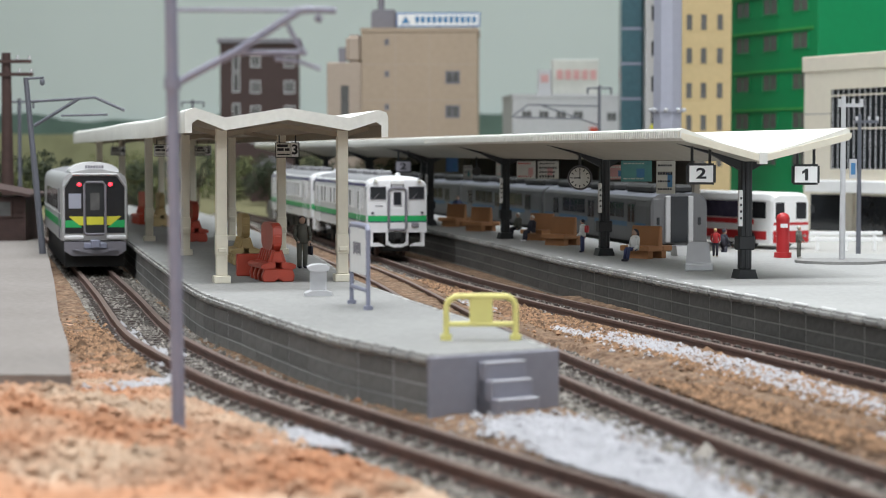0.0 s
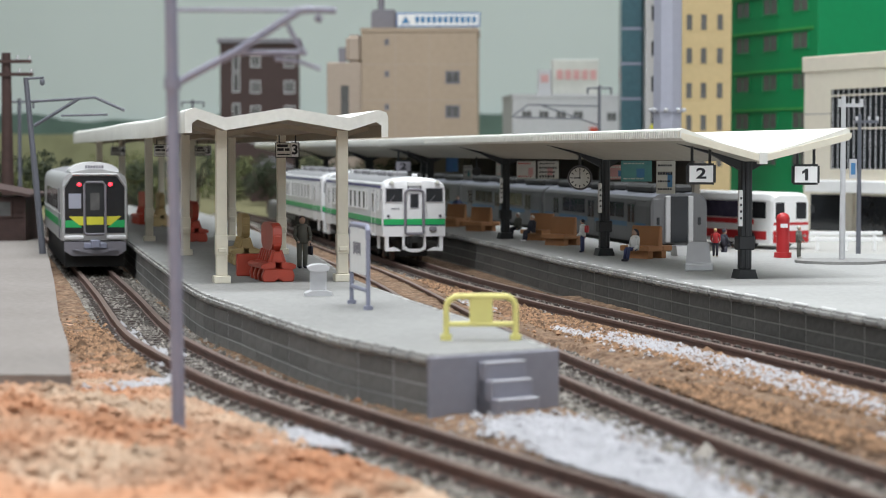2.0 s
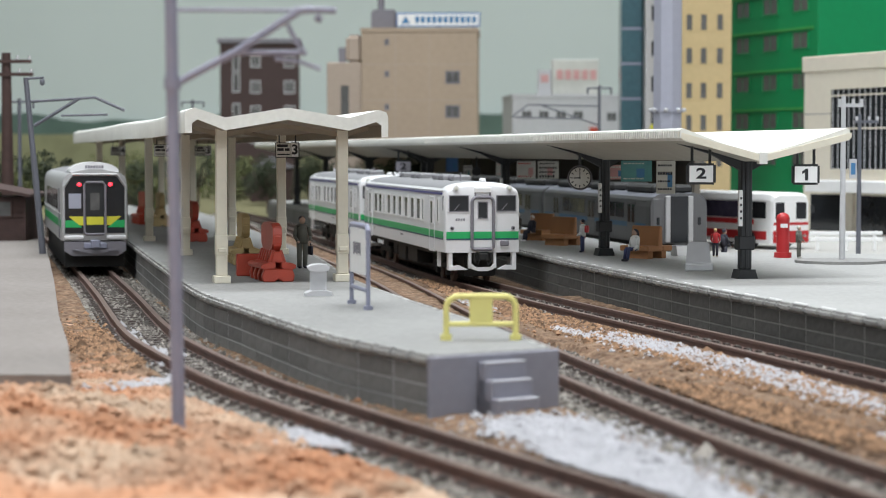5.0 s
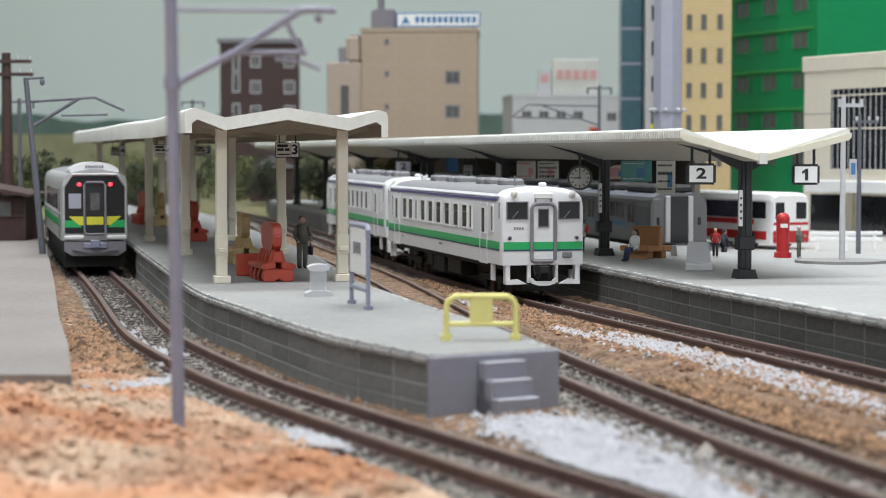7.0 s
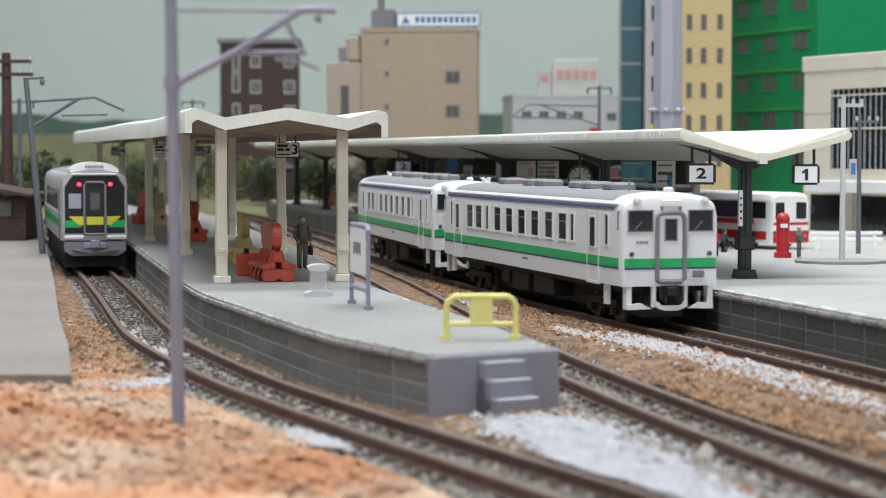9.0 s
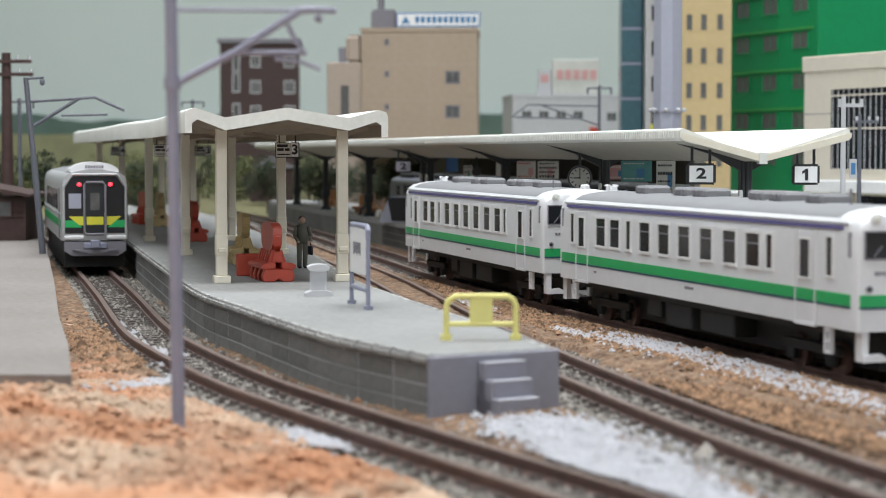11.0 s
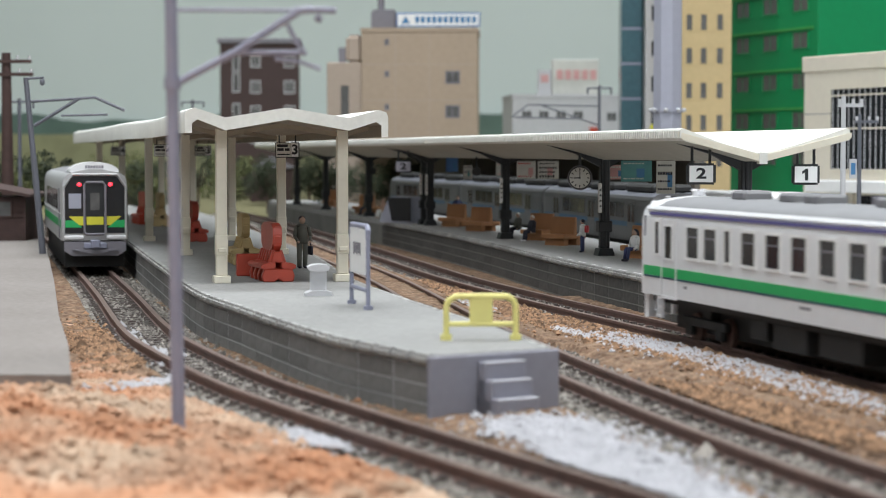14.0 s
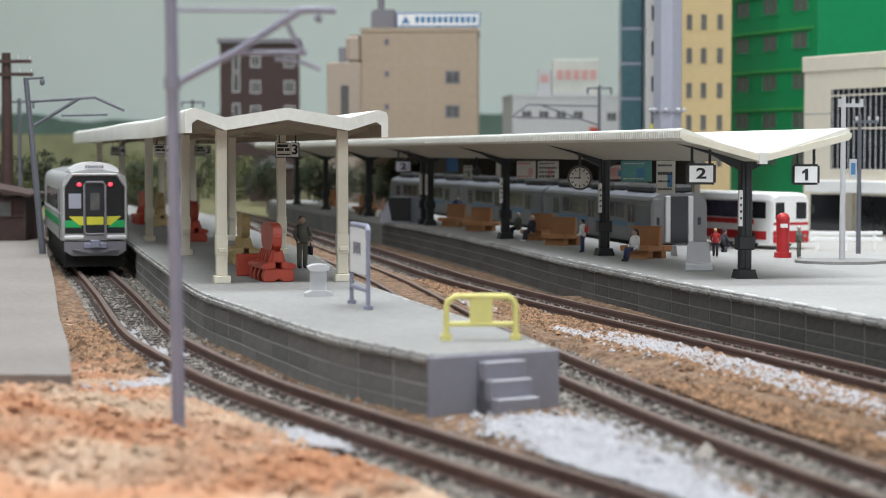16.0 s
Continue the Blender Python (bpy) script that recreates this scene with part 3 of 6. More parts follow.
def build_canopies():
    c = thing("canopy_side", 0, 0, 0, label="long cream butterfly platform canopy on black posts", category="canopy", kind="structure")
    s1, s0 = POSTS_R.s_at_y(63.0), 0.0
    prof = [(2.8, 5.67), (2.87, 5.78), (2.87, 5.98), (2.84, 6.04), (2.76, 6.08), (1.4, 5.6), (0.12, 5.27), (-0.12, 5.27), (-1.4, 5.6), (-3.0, 6.1), (-3.08, 6.06), (-3.11, 6.0), (-3.11, 5.8), (-3.04, 5.69), (-1.4, 5.37), (-0.1, 5.0), (0.1, 5.0), (1.4, 5.37)]
    bm = bmesh.new()
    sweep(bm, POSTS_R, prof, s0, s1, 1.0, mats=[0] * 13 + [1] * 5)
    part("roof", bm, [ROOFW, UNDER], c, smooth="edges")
    bm = bmesh.new()
    for k in range(170):
        s = s1 - 0.08 - 0.22 * k
        p, d = POSTS_R.at(s)
        q = POSTS_R.side(s, 2.875)
        e = B(-0.05, 0.05, -0.02, 0.02, 5.76, 5.99)
        e.transform(Matrix.Translation((q.x, q.y, 0)) @ Matrix.Rotation(math.atan2(d.y, d.x), 4, "Z"))
        tmp = bpy.data.meshes.new("rib")
        e.to_mesh(tmp)
        bm.from_mesh(tmp)
        bpy.data.meshes.remove(tmp)
    tagged(part("eave_ribs", bm, ROOFW, c), kind="stuff")
    p1, d1 = POSTS_R.at(s1)
    face = math.degrees(math.atan2(d1.x, -d1.y))
    m = at(p1.x, p1.y, 0, 0, 0, face)
    bm = prism(bmesh.new(), [(-0.14, 4.92), (0.14, 4.92), (0.14, 5.3), (-0.14, 5.3)], -0.12, 0.1)
    part("gutter_end", bm, ROOFW, c, m=m)
    for sg in (-1, 1):
        w = 2.87 if sg < 0 else 3.11
        bm = prism(bmesh.new(), [(sg * 0.14, 5.02), (sg * (w - 0.08), 5.7), (sg * (w + 0.02), 5.8), (sg * (w + 0.02), 5.95), (sg * 0.14, 5.24)], -0.1, 0.04)
        part("end_fascia", bm, CREAM, c, m=m)
    for y in POST_YS:
        s = POSTS_R.s_at_y(y)
        p, d = POSTS_R.at(s)
        rz = math.degrees(math.atan2(d.x, -d.y))
        m = at(p.x, p.y, PLAT_Z, 0, 0, rz)
        bm = B(-0.2, 0.2, -0.16, 0.16, 0.3, 4.0, bevel=0.04)
        prism(bm, [(-0.36, 0), (0.36, 0), (0.27, 0.3), (-0.27, 0.3)], -0.3, 0.3)
        box(bm, -0.29, 0.29, -0.22, 0.22, 0.95, 1.42, bevel=0.04)
        box(bm, -0.06, 0.06, -0.2, 0.2, 0.3, 3.9, bevel=0.02)
        part("post", bm, BLACKP, c, m=m)
        for sg in (-1, 1):
            bm = prism(bmesh.new(), [(0, 3.5), (0, 3.98), (sg * 0.5, 4.2), (sg * 2.6, 4.62), (sg * 2.6, 4.54), (sg * 1.2, 4.12), (sg * 0.7, 3.85)], -0.1, 0.1)
            part("bracket", bm, BLACKP, c, m=m)
        if y < 125:
            part("name_plate", B(-0.33, -0.2, -0.3, -0.16, 1.75, 2.95, bevel=0.01), WHITEP, c, "narrow white station name plate", m=m)
            bm = bmesh.new()
            for k in range(4):
                box(bm, -0.295, -0.235, -0.306, -0.301, 1.98 + 0.22 * k, 2.06 + 0.22 * k)
            part("lettering", bm, INK, c, m=m)
    c = thing("canopy_island", 0, 0, 0, label="cream pleated canopy on paired square posts over the island", category="canopy", kind="structure")
    s1, s0 = ISLAND.s_at_y(60.9), ISLAND.s_at_y(128)
    Z = lambda z: (z - 4.85) * 1.063 + 5.3
    o3, o2, o1 = 3.24, 2.95, 1.97
    prof = [(o3, 5.42), (o3, 5.98), (o3 - 0.06, 6.08), (o2, 6.17), (o1, 5.88), (0.08, 6.17), (-0.08, 6.17), (-o1, 5.88), (-o2, 6.12), (-o3 + 0.06, 6.05), (-o3, 5.92), (-o3, 5.3), (-o3 + 0.22, 5.3), (-o3 + 0.22, 5.66), (-o2 + 0.1, 5.76), (-o1, 5.5), (0, 5.82), (o1, 5.5), (o2 - 0.1, 5.82), (o3 - 0.22, 5.7), (o3 - 0.22, 5.42)]
    # The last nine faces round take the shade-browned underside tone.
    bm = bmesh.new()
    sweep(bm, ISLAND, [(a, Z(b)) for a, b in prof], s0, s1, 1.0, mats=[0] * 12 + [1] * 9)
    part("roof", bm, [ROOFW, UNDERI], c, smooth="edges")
    for y in (62.1, 79, 91.4, 108.5, 124):
        s = ISLAND.s_at_y(y)
        p, d = ISLAND.at(s)
        rz = math.degrees(math.atan2(d.x, -d.y))
        for sg in (-1, 1):
            q = ISLAND.side(s, sg * o1)
            bm = B(-0.18, 0.18, -0.16, 0.16, 0.24, 5.03, bevel=0.03)
            box(bm, -0.27, 0.27, -0.27, 0.27, 0.0, 0.24, bevel=0.02)
            box(bm, -0.2, 0.2, -0.2, 0.2, 0.9, 1.55, bevel=0.02)
            box(bm, -0.14, 0.14, -0.3, -0.18, 1.0, 1.14, bevel=0.02)
            part("post", bm, CREAM, c, m=at(q.x, q.y, PLAT_Z, 0, 0, rz))
        # Beams share the tone with shade put into it.
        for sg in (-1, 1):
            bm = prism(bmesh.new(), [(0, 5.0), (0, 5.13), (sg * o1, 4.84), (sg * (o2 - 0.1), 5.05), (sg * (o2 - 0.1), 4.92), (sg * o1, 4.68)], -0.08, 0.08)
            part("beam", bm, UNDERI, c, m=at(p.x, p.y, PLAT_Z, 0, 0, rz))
    s = ISLAND.s_at_y(61.3)
    for sg in (-1, 1):
        q = ISLAND.side(s, sg * (o1 - 0.05))
        part("lamp", ball(bmesh.new(), (0, 0, 0), 0.08), WHITEP, c, m=at(q.x, q.y, 6.12), smooth=True)


POST_YS = (64, 78.2, 93.5, 110.5, 112.2, 126.5, 141, 155)




# ---- diesel railcars ----
def car_ring(w, sill, gutter, top, tumble=0.06):
    h = w / 2
    side = [(h, sill), (h, gutter - 0.3), (h - tumble, gutter), (h - 0.14, gutter + 0.14), (h - 0.36, gutter + 0.27), (h - 0.62, gutter + 0.335), (h - 0.95, top - 0.03), (0.25, top)]
    return [(-a, b) for a, b in side] + side[::-1]


def loft(bm, rings, mats):
    """Closed rings [(y, [(x, z), ...])] joined along y; mats names the material of each span."""
    rs = [[bm.verts.new((x, y, z)) for x, z in pr] for y, pr in rings]
    fs = []
    for i, (a, b) in enumerate(zip(rs, rs[1:])):
        n = len(a)
        for k in range(n):
            f = bm.faces.new((a[k], a[(k + 1) % n], b[(k + 1) % n], b[k]))
            f.material_index = mats(i, k)
            fs.append(f)
    for r, i in ((rs[0], 0), (rs[-1], len(rs) - 2)):
        f = bm.faces.new(r)
        f.material_index = mats(i, 0)
        fs.append(f)
    bmesh.ops.recalc_face_normals(bm, faces=fs)
    return bm


def ring_frame(bm, x0, x1, z0, z1, t, y0, y1, axis="y"):
    """A rectangular frame in the x-z plane (axis y) or the y-z plane (axis x)."""
    for a0, a1, b0, b1 in ((x0, x1, z1 - t, z1), (x0, x1, z0, z0 + t), (x0, x0 + t, z0 + t, z1 - t), (x1 - t, x1, z0 + t, z1 - t)):
        if axis == "y":
            box(bm, a0, a1, y0, y1, b0, b1)
        else:
            box(bm, y0, y1, a0, a1, b0, b1)
    return bm


def cab_face(car, yf, d):
    """One cab end at yf; d is -1 for the leading end and +1 for the trailing one."""
    def Y(a, b):
        return (yf + d * b, yf - d * a) if d > 0 else (yf - b, yf + a)
    lo, hi = Y(0.05, 0.05)
    yc = yf + d * 0.05
    pts = [(-0.44, 1.5), (-0.44, 3.3)] + [(-0.22 - 0.22 * math.cos(a), 3.3 + 0.22 * math.sin(a)) for a in np.linspace(0.3, 1.57, 5)]
    pts += [(-u, w) for u, w in pts[::-1]] + [(0.34, 1.43), (-0.34, 1.43), (-0.44, 1.5)]
    part("gangway_seal", tube(bmesh.new(), [(u, yc, w) for u, w in pts], 0.065, 8), FRAMEG, car, "grey rubber gangway surround", smooth="edges")
    door = part("gangway_door", B(-0.38, 0.38, *Y(0.05, 0.035), 1.5, 3.44, bevel=0.015), TRAINW, car)
    bm = ring_frame(bmesh.new(), -0.21, 0.21, 2.66, 3.34, 0.035, *Y(0.0, 0.06))
    part("frame", bm, FRAMEG, door)
    part("pane", B(-0.17, 0.17, *Y(0.0, 0.046), 2.69, 3.31), DARKGLASS, door)
    for x0, x1 in ((-1.36, -0.58), (0.58, 1.36)):
        w = part("windscreen", B(x0, x1, *Y(0.06, 0.018), 2.96, 3.58, bevel=0.01), DARKGLASS, car)
        bm = ring_frame(bmesh.new(), x0 - 0.02, x1 + 0.02, 2.94, 3.6, 0.035, *Y(0.06, 0.03))
        part("frame", bm, FRAMEG, w)
        bm = rod(bmesh.new(), (x0 + 0.2, yf + d * 0.04, 3.0), (x0 + 0.42, yf + d * 0.045, 3.26), 0.012, 6)
        part("wiper", bm, FRAMEG, w)
    for sx in (-1, 1):
        bm = rod(bmesh.new(), (sx * 1.09, yf - d * 0.05, 3.87), (sx * 1.09, yf + d * 0.07, 3.87), 0.125, 16)
        hl = part("headlight", bm, TRAINW, car)
        bm = ball(bmesh.new(), (sx * 1.09, yf + d * 0.065, 3.87), 0.095, 1, 0.35, 1, 12)
        part("lens", bm, LENS, hl, smooth=True)
        bm = rod(bmesh.new(), (sx * 1.25, yf - d * 0.05, 2.28), (sx * 1.25, yf + d * 0.06, 2.28), 0.075, 12)
        part("tail_lamp", bm, FRAMEG, car)
        bm = rod(bmesh.new(), (sx * 1.27, yf + d * 0.05, 2.27), (sx * 1.27, yf + d * 0.072, 2.27), 0.045, 10)
        part("tail_lens", bm, BLACKP, car)
        x0, x1 = sorted((sx * 0.5, sx * 1.48))
        part("front_band", B(x0, x1, *Y(0.06, 0.012), 1.87, 2.14), GREEN, car)
        part("front_line", B(x0, x1, *Y(0.06, 0.013), 1.81, 1.87), DGREEN, car)
        part("step_rail", rod(bmesh.new(), (sx * 0.56, yf + d * 0.05, 2.4), (sx * 0.56, yf + d * 0.05, 2.9), 0.014, 6), WHITEP, car)
    part("door_band", B(-0.37, 0.37, *Y(0.06, 0.043), 1.87, 2.14), GREEN, car)
    part("door_line", B(-0.37, 0.37, *Y(0.06, 0.044), 1.81, 1.87), DGREEN, car)
    part("destination_box", B(-0.34, 0.34, *Y(0.1, 0.08), 3.7, 3.9, bevel=0.02), WHITEP, car)
    for sx in (-1, 1):
        part("bracket", B(sx * 0.3 - 0.03, sx * 0.3 + 0.03, *Y(0.06, 0.06), 3.52, 3.72), FRAMEG, car)
    bm = bmesh.new()
    for k in range(4):
        box(bm, -1.1 + 0.1 * k, -1.03 + 0.1 * k, *Y(0.06, 0.011), 2.58, 2.67)
    part("number_bars", bm, FRAMEG, car)
    bm = B(0.72, 1.08, *Y(0.06, 0.07), 1.56, 1.78, bevel=0.03)
    part("jumper_box", bm, FRAMEG, car)
    # skirt and snow plough
    bm = bmesh.new()
    for sx in (-1, 1):
        x0, x1 = sorted((sx * 1.22, sx * 1.4))
        box(bm, x0, x1, *Y(0.35, -0.02), 0.6, 1.36, bevel=0.02)
        x0, x1 = sorted((sx * 0.45, sx * 0.57))
        box(bm, x0, x1, *Y(0.2, 0.0), 0.66, 1.36, bevel=0.02)
        prism(bm, [(sx * 0.6, 0.62), (sx * 1.38, 0.6), (sx * 1.38, 0.76), (sx * 0.95, 0.8)], *Y(0.12, 0.04))
    part("skirt", bm, TRAINW, car)
    pts = [(-0.52, 0.84), (-0.44, 0.64), (-0.2, 0.56), (0.2, 0.56), (0.44, 0.64), (0.52, 0.84), (0.42, 0.84), (0.3, 0.72), (-0.3, 0.72), (-0.42, 0.84)]
    part("plough", prism(bmesh.new(), pts, *Y(-0.02, 0.1)), TRAINW, car)
    bm = B(-0.16, 0.16, *Y(0.3, 0.2), 1.0, 1.28, bevel=0.03)
    box(bm, -0.3, 0.3, *Y(0.2, 0.02), 0.95, 1.33, bevel=0.03)
    for sx in (-1, 1):
        tube(bm, [(sx * 0.35, yf + d * 0.03, 1.3), (sx * 0.34, yf + d * 0.1, 0.95), (sx * 0.2, yf + d * 0.12, 0.8), (sx * 0.12, yf + d * 0.05, 1.05)], 0.03, 6)
    part("coupler", bm, UNDERF, car)
    part("air_horn", B(-0.02, 0.22, *Y(0.62, -0.3), 4.08, 4.28, bevel=0.05), TRAINW, car)


def build_railcar(label):
    W, L = 3.1, 20.4
    h = W / 2
    car = thing("railcar", 0, 0, 0, label=label, category="train", group="two-car diesel train")
    base = car_ring(W, 1.3, 3.72, 4.13)

    def ring(y, k, drop):
        return (y, [(x * k, z if z < 3.4 else z - drop * ((z - 3.4) / 0.7)) for x, z in base])
    rings = [ring(0.0, 0.955, 0.2), ring(0.03, 0.972, 0.12), ring(0.1, 0.987, 0.06), ring(0.24, 0.996, 0.02), ring(0.5, 1, 0), ring(1.15, 1, 0)]
    rings += [ring(L - 1.15, 1, 0), ring(L - 0.5, 1, 0), ring(L - 0.24, 0.996, 0.02), ring(L - 0.1, 0.987, 0.06), ring(L - 0.03, 0.972, 0.12), ring(L, 0.955, 0.2)]
    roof = (3, 4, 5, 6, 7, 8, 9, 10, 11)
    bm = loft(bmesh.new(), rings, lambda i, k: 1 if i in (0, 1, 2, 3, 7, 8, 9, 10) or (i in (4, 6) and k in roof) else (2 if k in roof else 0))
    part("body", bm, [SILVER, TRAINW, ROOFG], car, smooth="edges")
    cab_face(car, 0.0, -1)
    cab_face(car, L, 1)
    for sx in (-1, 1):
        def X(a, b):
            return tuple(sorted((sx * (h + a), sx * (h + b))))
        part("waistband", B(*X(-0.01, 0.012), 0.3, L - 0.3, 1.87, 2.14), GREEN, car, "bright green waistband")
        part("thin_line", B(*X(-0.01, 0.013), 0.3, L - 0.3, 1.81, 1.865), DGREEN, car)
        part("gutter_line", B(*X(-0.075, 0.004), 0.75, L - 0.75, 3.61, 3.69), PURPLE, car, "dull violet line under the gutter")
        part("rain_gutter", B(*X(-0.12, -0.02), 0.5, L - 0.5, 3.74, 3.78), SILVER, car)
        wins = [(4.35, 4.72)] + [(c - 0.42, c + 0.42) for c in (5.5, 6.93, 8.44, 9.94, 11.4, 12.85)] + [(13.96, 14.34), (14.86, 15.7), (16.05, 16.89)]
        if sx > 0:
            wins = [(L - b, L - a) for a, b in wins]
        for a, b in wins:
            w = part("window", B(*X(-0.05, 0.006), a, b, 2.48, 3.36), DARKGLASS, car)
            bm = ring_frame(bmesh.new(), a - 0.05, b + 0.05, 2.43, 3.41, 0.075, *X(-0.05, 0.035), axis="x")
            part("frame", bm, WHITEP, w)
            if b - a > 0.5:
                part("sash_bar", B(*X(-0.02, 0.014), a, b, 3.06, 3.1), FRAMEG, w)
        for y0 in (2.06, L - 2.72):
            door = part("door", B(*X(-0.05, 0.007), y0, y0 + 1.0, 1.36, 3.5, bevel=0.01), SILVER, car)
            part("pane", B(*X(0.0, 0.022), y0 + 0.26, y0 + 0.78, 2.4, 3.32), DARKGLASS, door)
            part("frame", ring_frame(bmesh.new(), y0 + 0.22, y0 + 0.82, 2.36, 3.36, 0.05, *X(0.0, 0.04), axis="x"), WHITEP, door)
            for y1 in (y0 - 0.05, y0 + 1.0):
                part("door_post", B(*X(-0.03, 0.03), y1, y1 + 0.05, 1.3, 3.55), TRAINW, door)
            part("sill", B(*X(-0.03, 0.04), y0 - 0.05, y0 + 1.05, 1.26, 1.34), TRAINW, door)
        for y0 in (1.18, L - 1.48):
            w = part("cab_window", B(*X(-0.03, 0.006), y0, y0 + 0.3, 2.5, 3.42), DARKGLASS, car)
            part("frame", ring_frame(bmesh.new(), y0 - 0.05, y0 + 0.35, 2.45, 3.47, 0.06, *X(-0.03, 0.03), axis="x"), WHITEP, w)
        for y0 in (0.3, L - 0.44):
            part("corner_window", B(*X(-0.06, 0.0), y0, y0 + 0.14, 2.98, 3.56), FRAMEG, car)
        for y0 in (1.3, L - 1.6):
            bm = ring_frame(bmesh.new(), y0, y0 + 0.34, 0.68, 1.28, 0.07, *X(-0.12, -0.02), axis="x")
            box(bm, *X(-0.1, -0.03), y0 + 0.08, y0 + 0.26, 0.95, 1.02)
            part("side_step", bm, TRAINW, car)
        for y0, y1 in ((9.3, 9.9), (16.9, 17.1)):
            part("marking", B(*X(0, 0.006), y0, y1, 1.62, 1.7), FRAMEG, car)
    # roof ventilators and cooler
    for y0 in (4.0, 6.1, 7.4, 11.2, 12.6, 15.6):
        v = part("ventilator", B(-0.42, 0.42, y0, y0 + 0.95, 4.06, 4.36, bevel=0.08), ROOFG, car)
        bm = bmesh.new()
        for k in range(3):
            box(bm, -0.44, 0.44, y0 + 0.12 + 0.28 * k, y0 + 0.2 + 0.28 * k, 4.14, 4.3)
        part("louvre", bm, FRAMEG, v)
    part("exhaust", R((0.35, 9.6, 4.0), (0.35, 9.6, 4.34), 0.14, 12), FRAMEG, car)
    part("antenna", R((-0.35, 2.6, 4.05), (-0.35, 2.6, 4.5), 0.03, 6), FRAMEG, car)
    # floor, equipment and bogies
    part("underframe", B(-1.32, 1.32, 0.5, L - 0.5, 1.1, 1.32), UNDERF, car)
    for x0, x1, y0, y1, z0 in ((-1.3, -0.5, 7.2, 9.4, 0.5), (-1.3, -0.4, 10.0, 11.9, 0.45), (0.4, 1.3, 7.0, 10.0, 0.5), (0.4, 1.3, 10.6, 13.2, 0.5), (-1.25, -0.5, 12.4, 13.4, 0.6), (-0.4, 0.4, 8.0, 12.5, 0.4)):
        part("equipment_box", B(x0, x1, y0, y1, z0, 1.12, bevel=0.04), UNDERF, car)
    # Black box added to fill the underfloor gap as painted shade.
    part("underfloor_shade_box", B(-0.62, 0.62, 0.6, L - 0.6, 0.32, 1.12), UNDERF, car)
    for yc in (3.4, L - 3.4):
        bogie = part("bogie", B(-0.9, 0.9, yc - 0.3, yc + 0.3, 0.5, 1.1), UNDERF, car)
        for sx in (-1, 1):
            x0, x1 = sorted((sx * 0.86, sx * 1.02))
            bm = B(x0, x1, yc - 1.5, yc + 1.5, 0.52, 0.78, bevel=0.03)
            for e in (-1.05, 1.05):
                box(bm, min(x0, x1), max(x0, x1) + 0.02, yc + e - 0.2, yc + e + 0.2, 0.25, 0.68, bevel=0.03)
            part("side_frame", bm, UNDERF, bogie)
            for e in (-1.05, 1.05):
                bm = R((sx * 0.6, yc + e, 0.43), (sx * 0.76, yc + e, 0.43), 0.43, 20)
                part("wheel", bm, RAIL, bogie)
    return car


def stand(way, s_front, z=0.0, length=20.4):
    """The pose of a car whose leading end is at s_front on the way; its bogies follow the rails."""
    a, _ = way.at(s_front - 3.4)
    b, _ = way.at(s_front - length + 3.4)
    d = (a - b).normalized()
    f = a + d * 3.4
    return at(f.x, f.y, z, 0, 0, math.degrees(math.atan2(d.x, -d.y)))


TRAIN_S = [(0.0, 81.0), (0.5, 81.0), (1.0, 82.3), (1.5, 84.1), (2.0, 85.7), (2.5, 87.75), (3.0, 90.1), (3.5, 92.8), (4.0, 95.6), (4.5, 98.2), (5.5, 102.6), (6.5, 106.65), (7.0, 108.35), (7.5, 110.75), (8.0, 113.6),
           (8.5, 116.7), (9.0, 120.25), (9.6, 124.6), (10.5, 131.2), (11.3, 137.15), (11.5, 138.8), (12.0, 143.4), (12.5, 148.25), (13.0, 153.25), (13.5, 158.3), (14.0, 163.75), (14.5, 170.2), (15.0, 177.0), (15.5, 183.9), (16.0, 190.9)]


def dip(s):
    """The slight hollow in the main track where the layout boards meet."""
    k = min(1.0, max(0.0, (s - 122) / 18))
    return -0.08 * math.exp(-((s - 112) / 8) ** 2) - 0.1 * k * k * (3 - 2 * k)


def motions():
    for car, back in ((CAR1, 0.0), (CAR2, 21.9)):
        walk(car, [(t, stand(TRACK_B, s - back, dip(s - back))) for t, s in TRAIN_S])


def letters(text, size, depth=0.01):
    """A mesh of the text, standing in the x-z plane, centred, in full-size metres."""
    c = bpy.data.curves.new("letters", "FONT")
    c.offset = 0.03 * size
    c.body, c.size, c.extrude, c.align_x, c.align_y = text, size, depth, "CENTER", "CENTER"
    c.resolution_u = 3
    o = new("letters", c)
    bpy.context.view_layer.update()
    me = bpy.data.meshes.new_from_object(o.evaluated_get(bpy.context.evaluated_depsgraph_get()))
    bpy.data.objects.remove(o)
    bm = bmesh.new()
    bm.from_mesh(me)
    bm.transform(Matrix.Rotation(math.pi / 2, 4, "X"))
    return bm


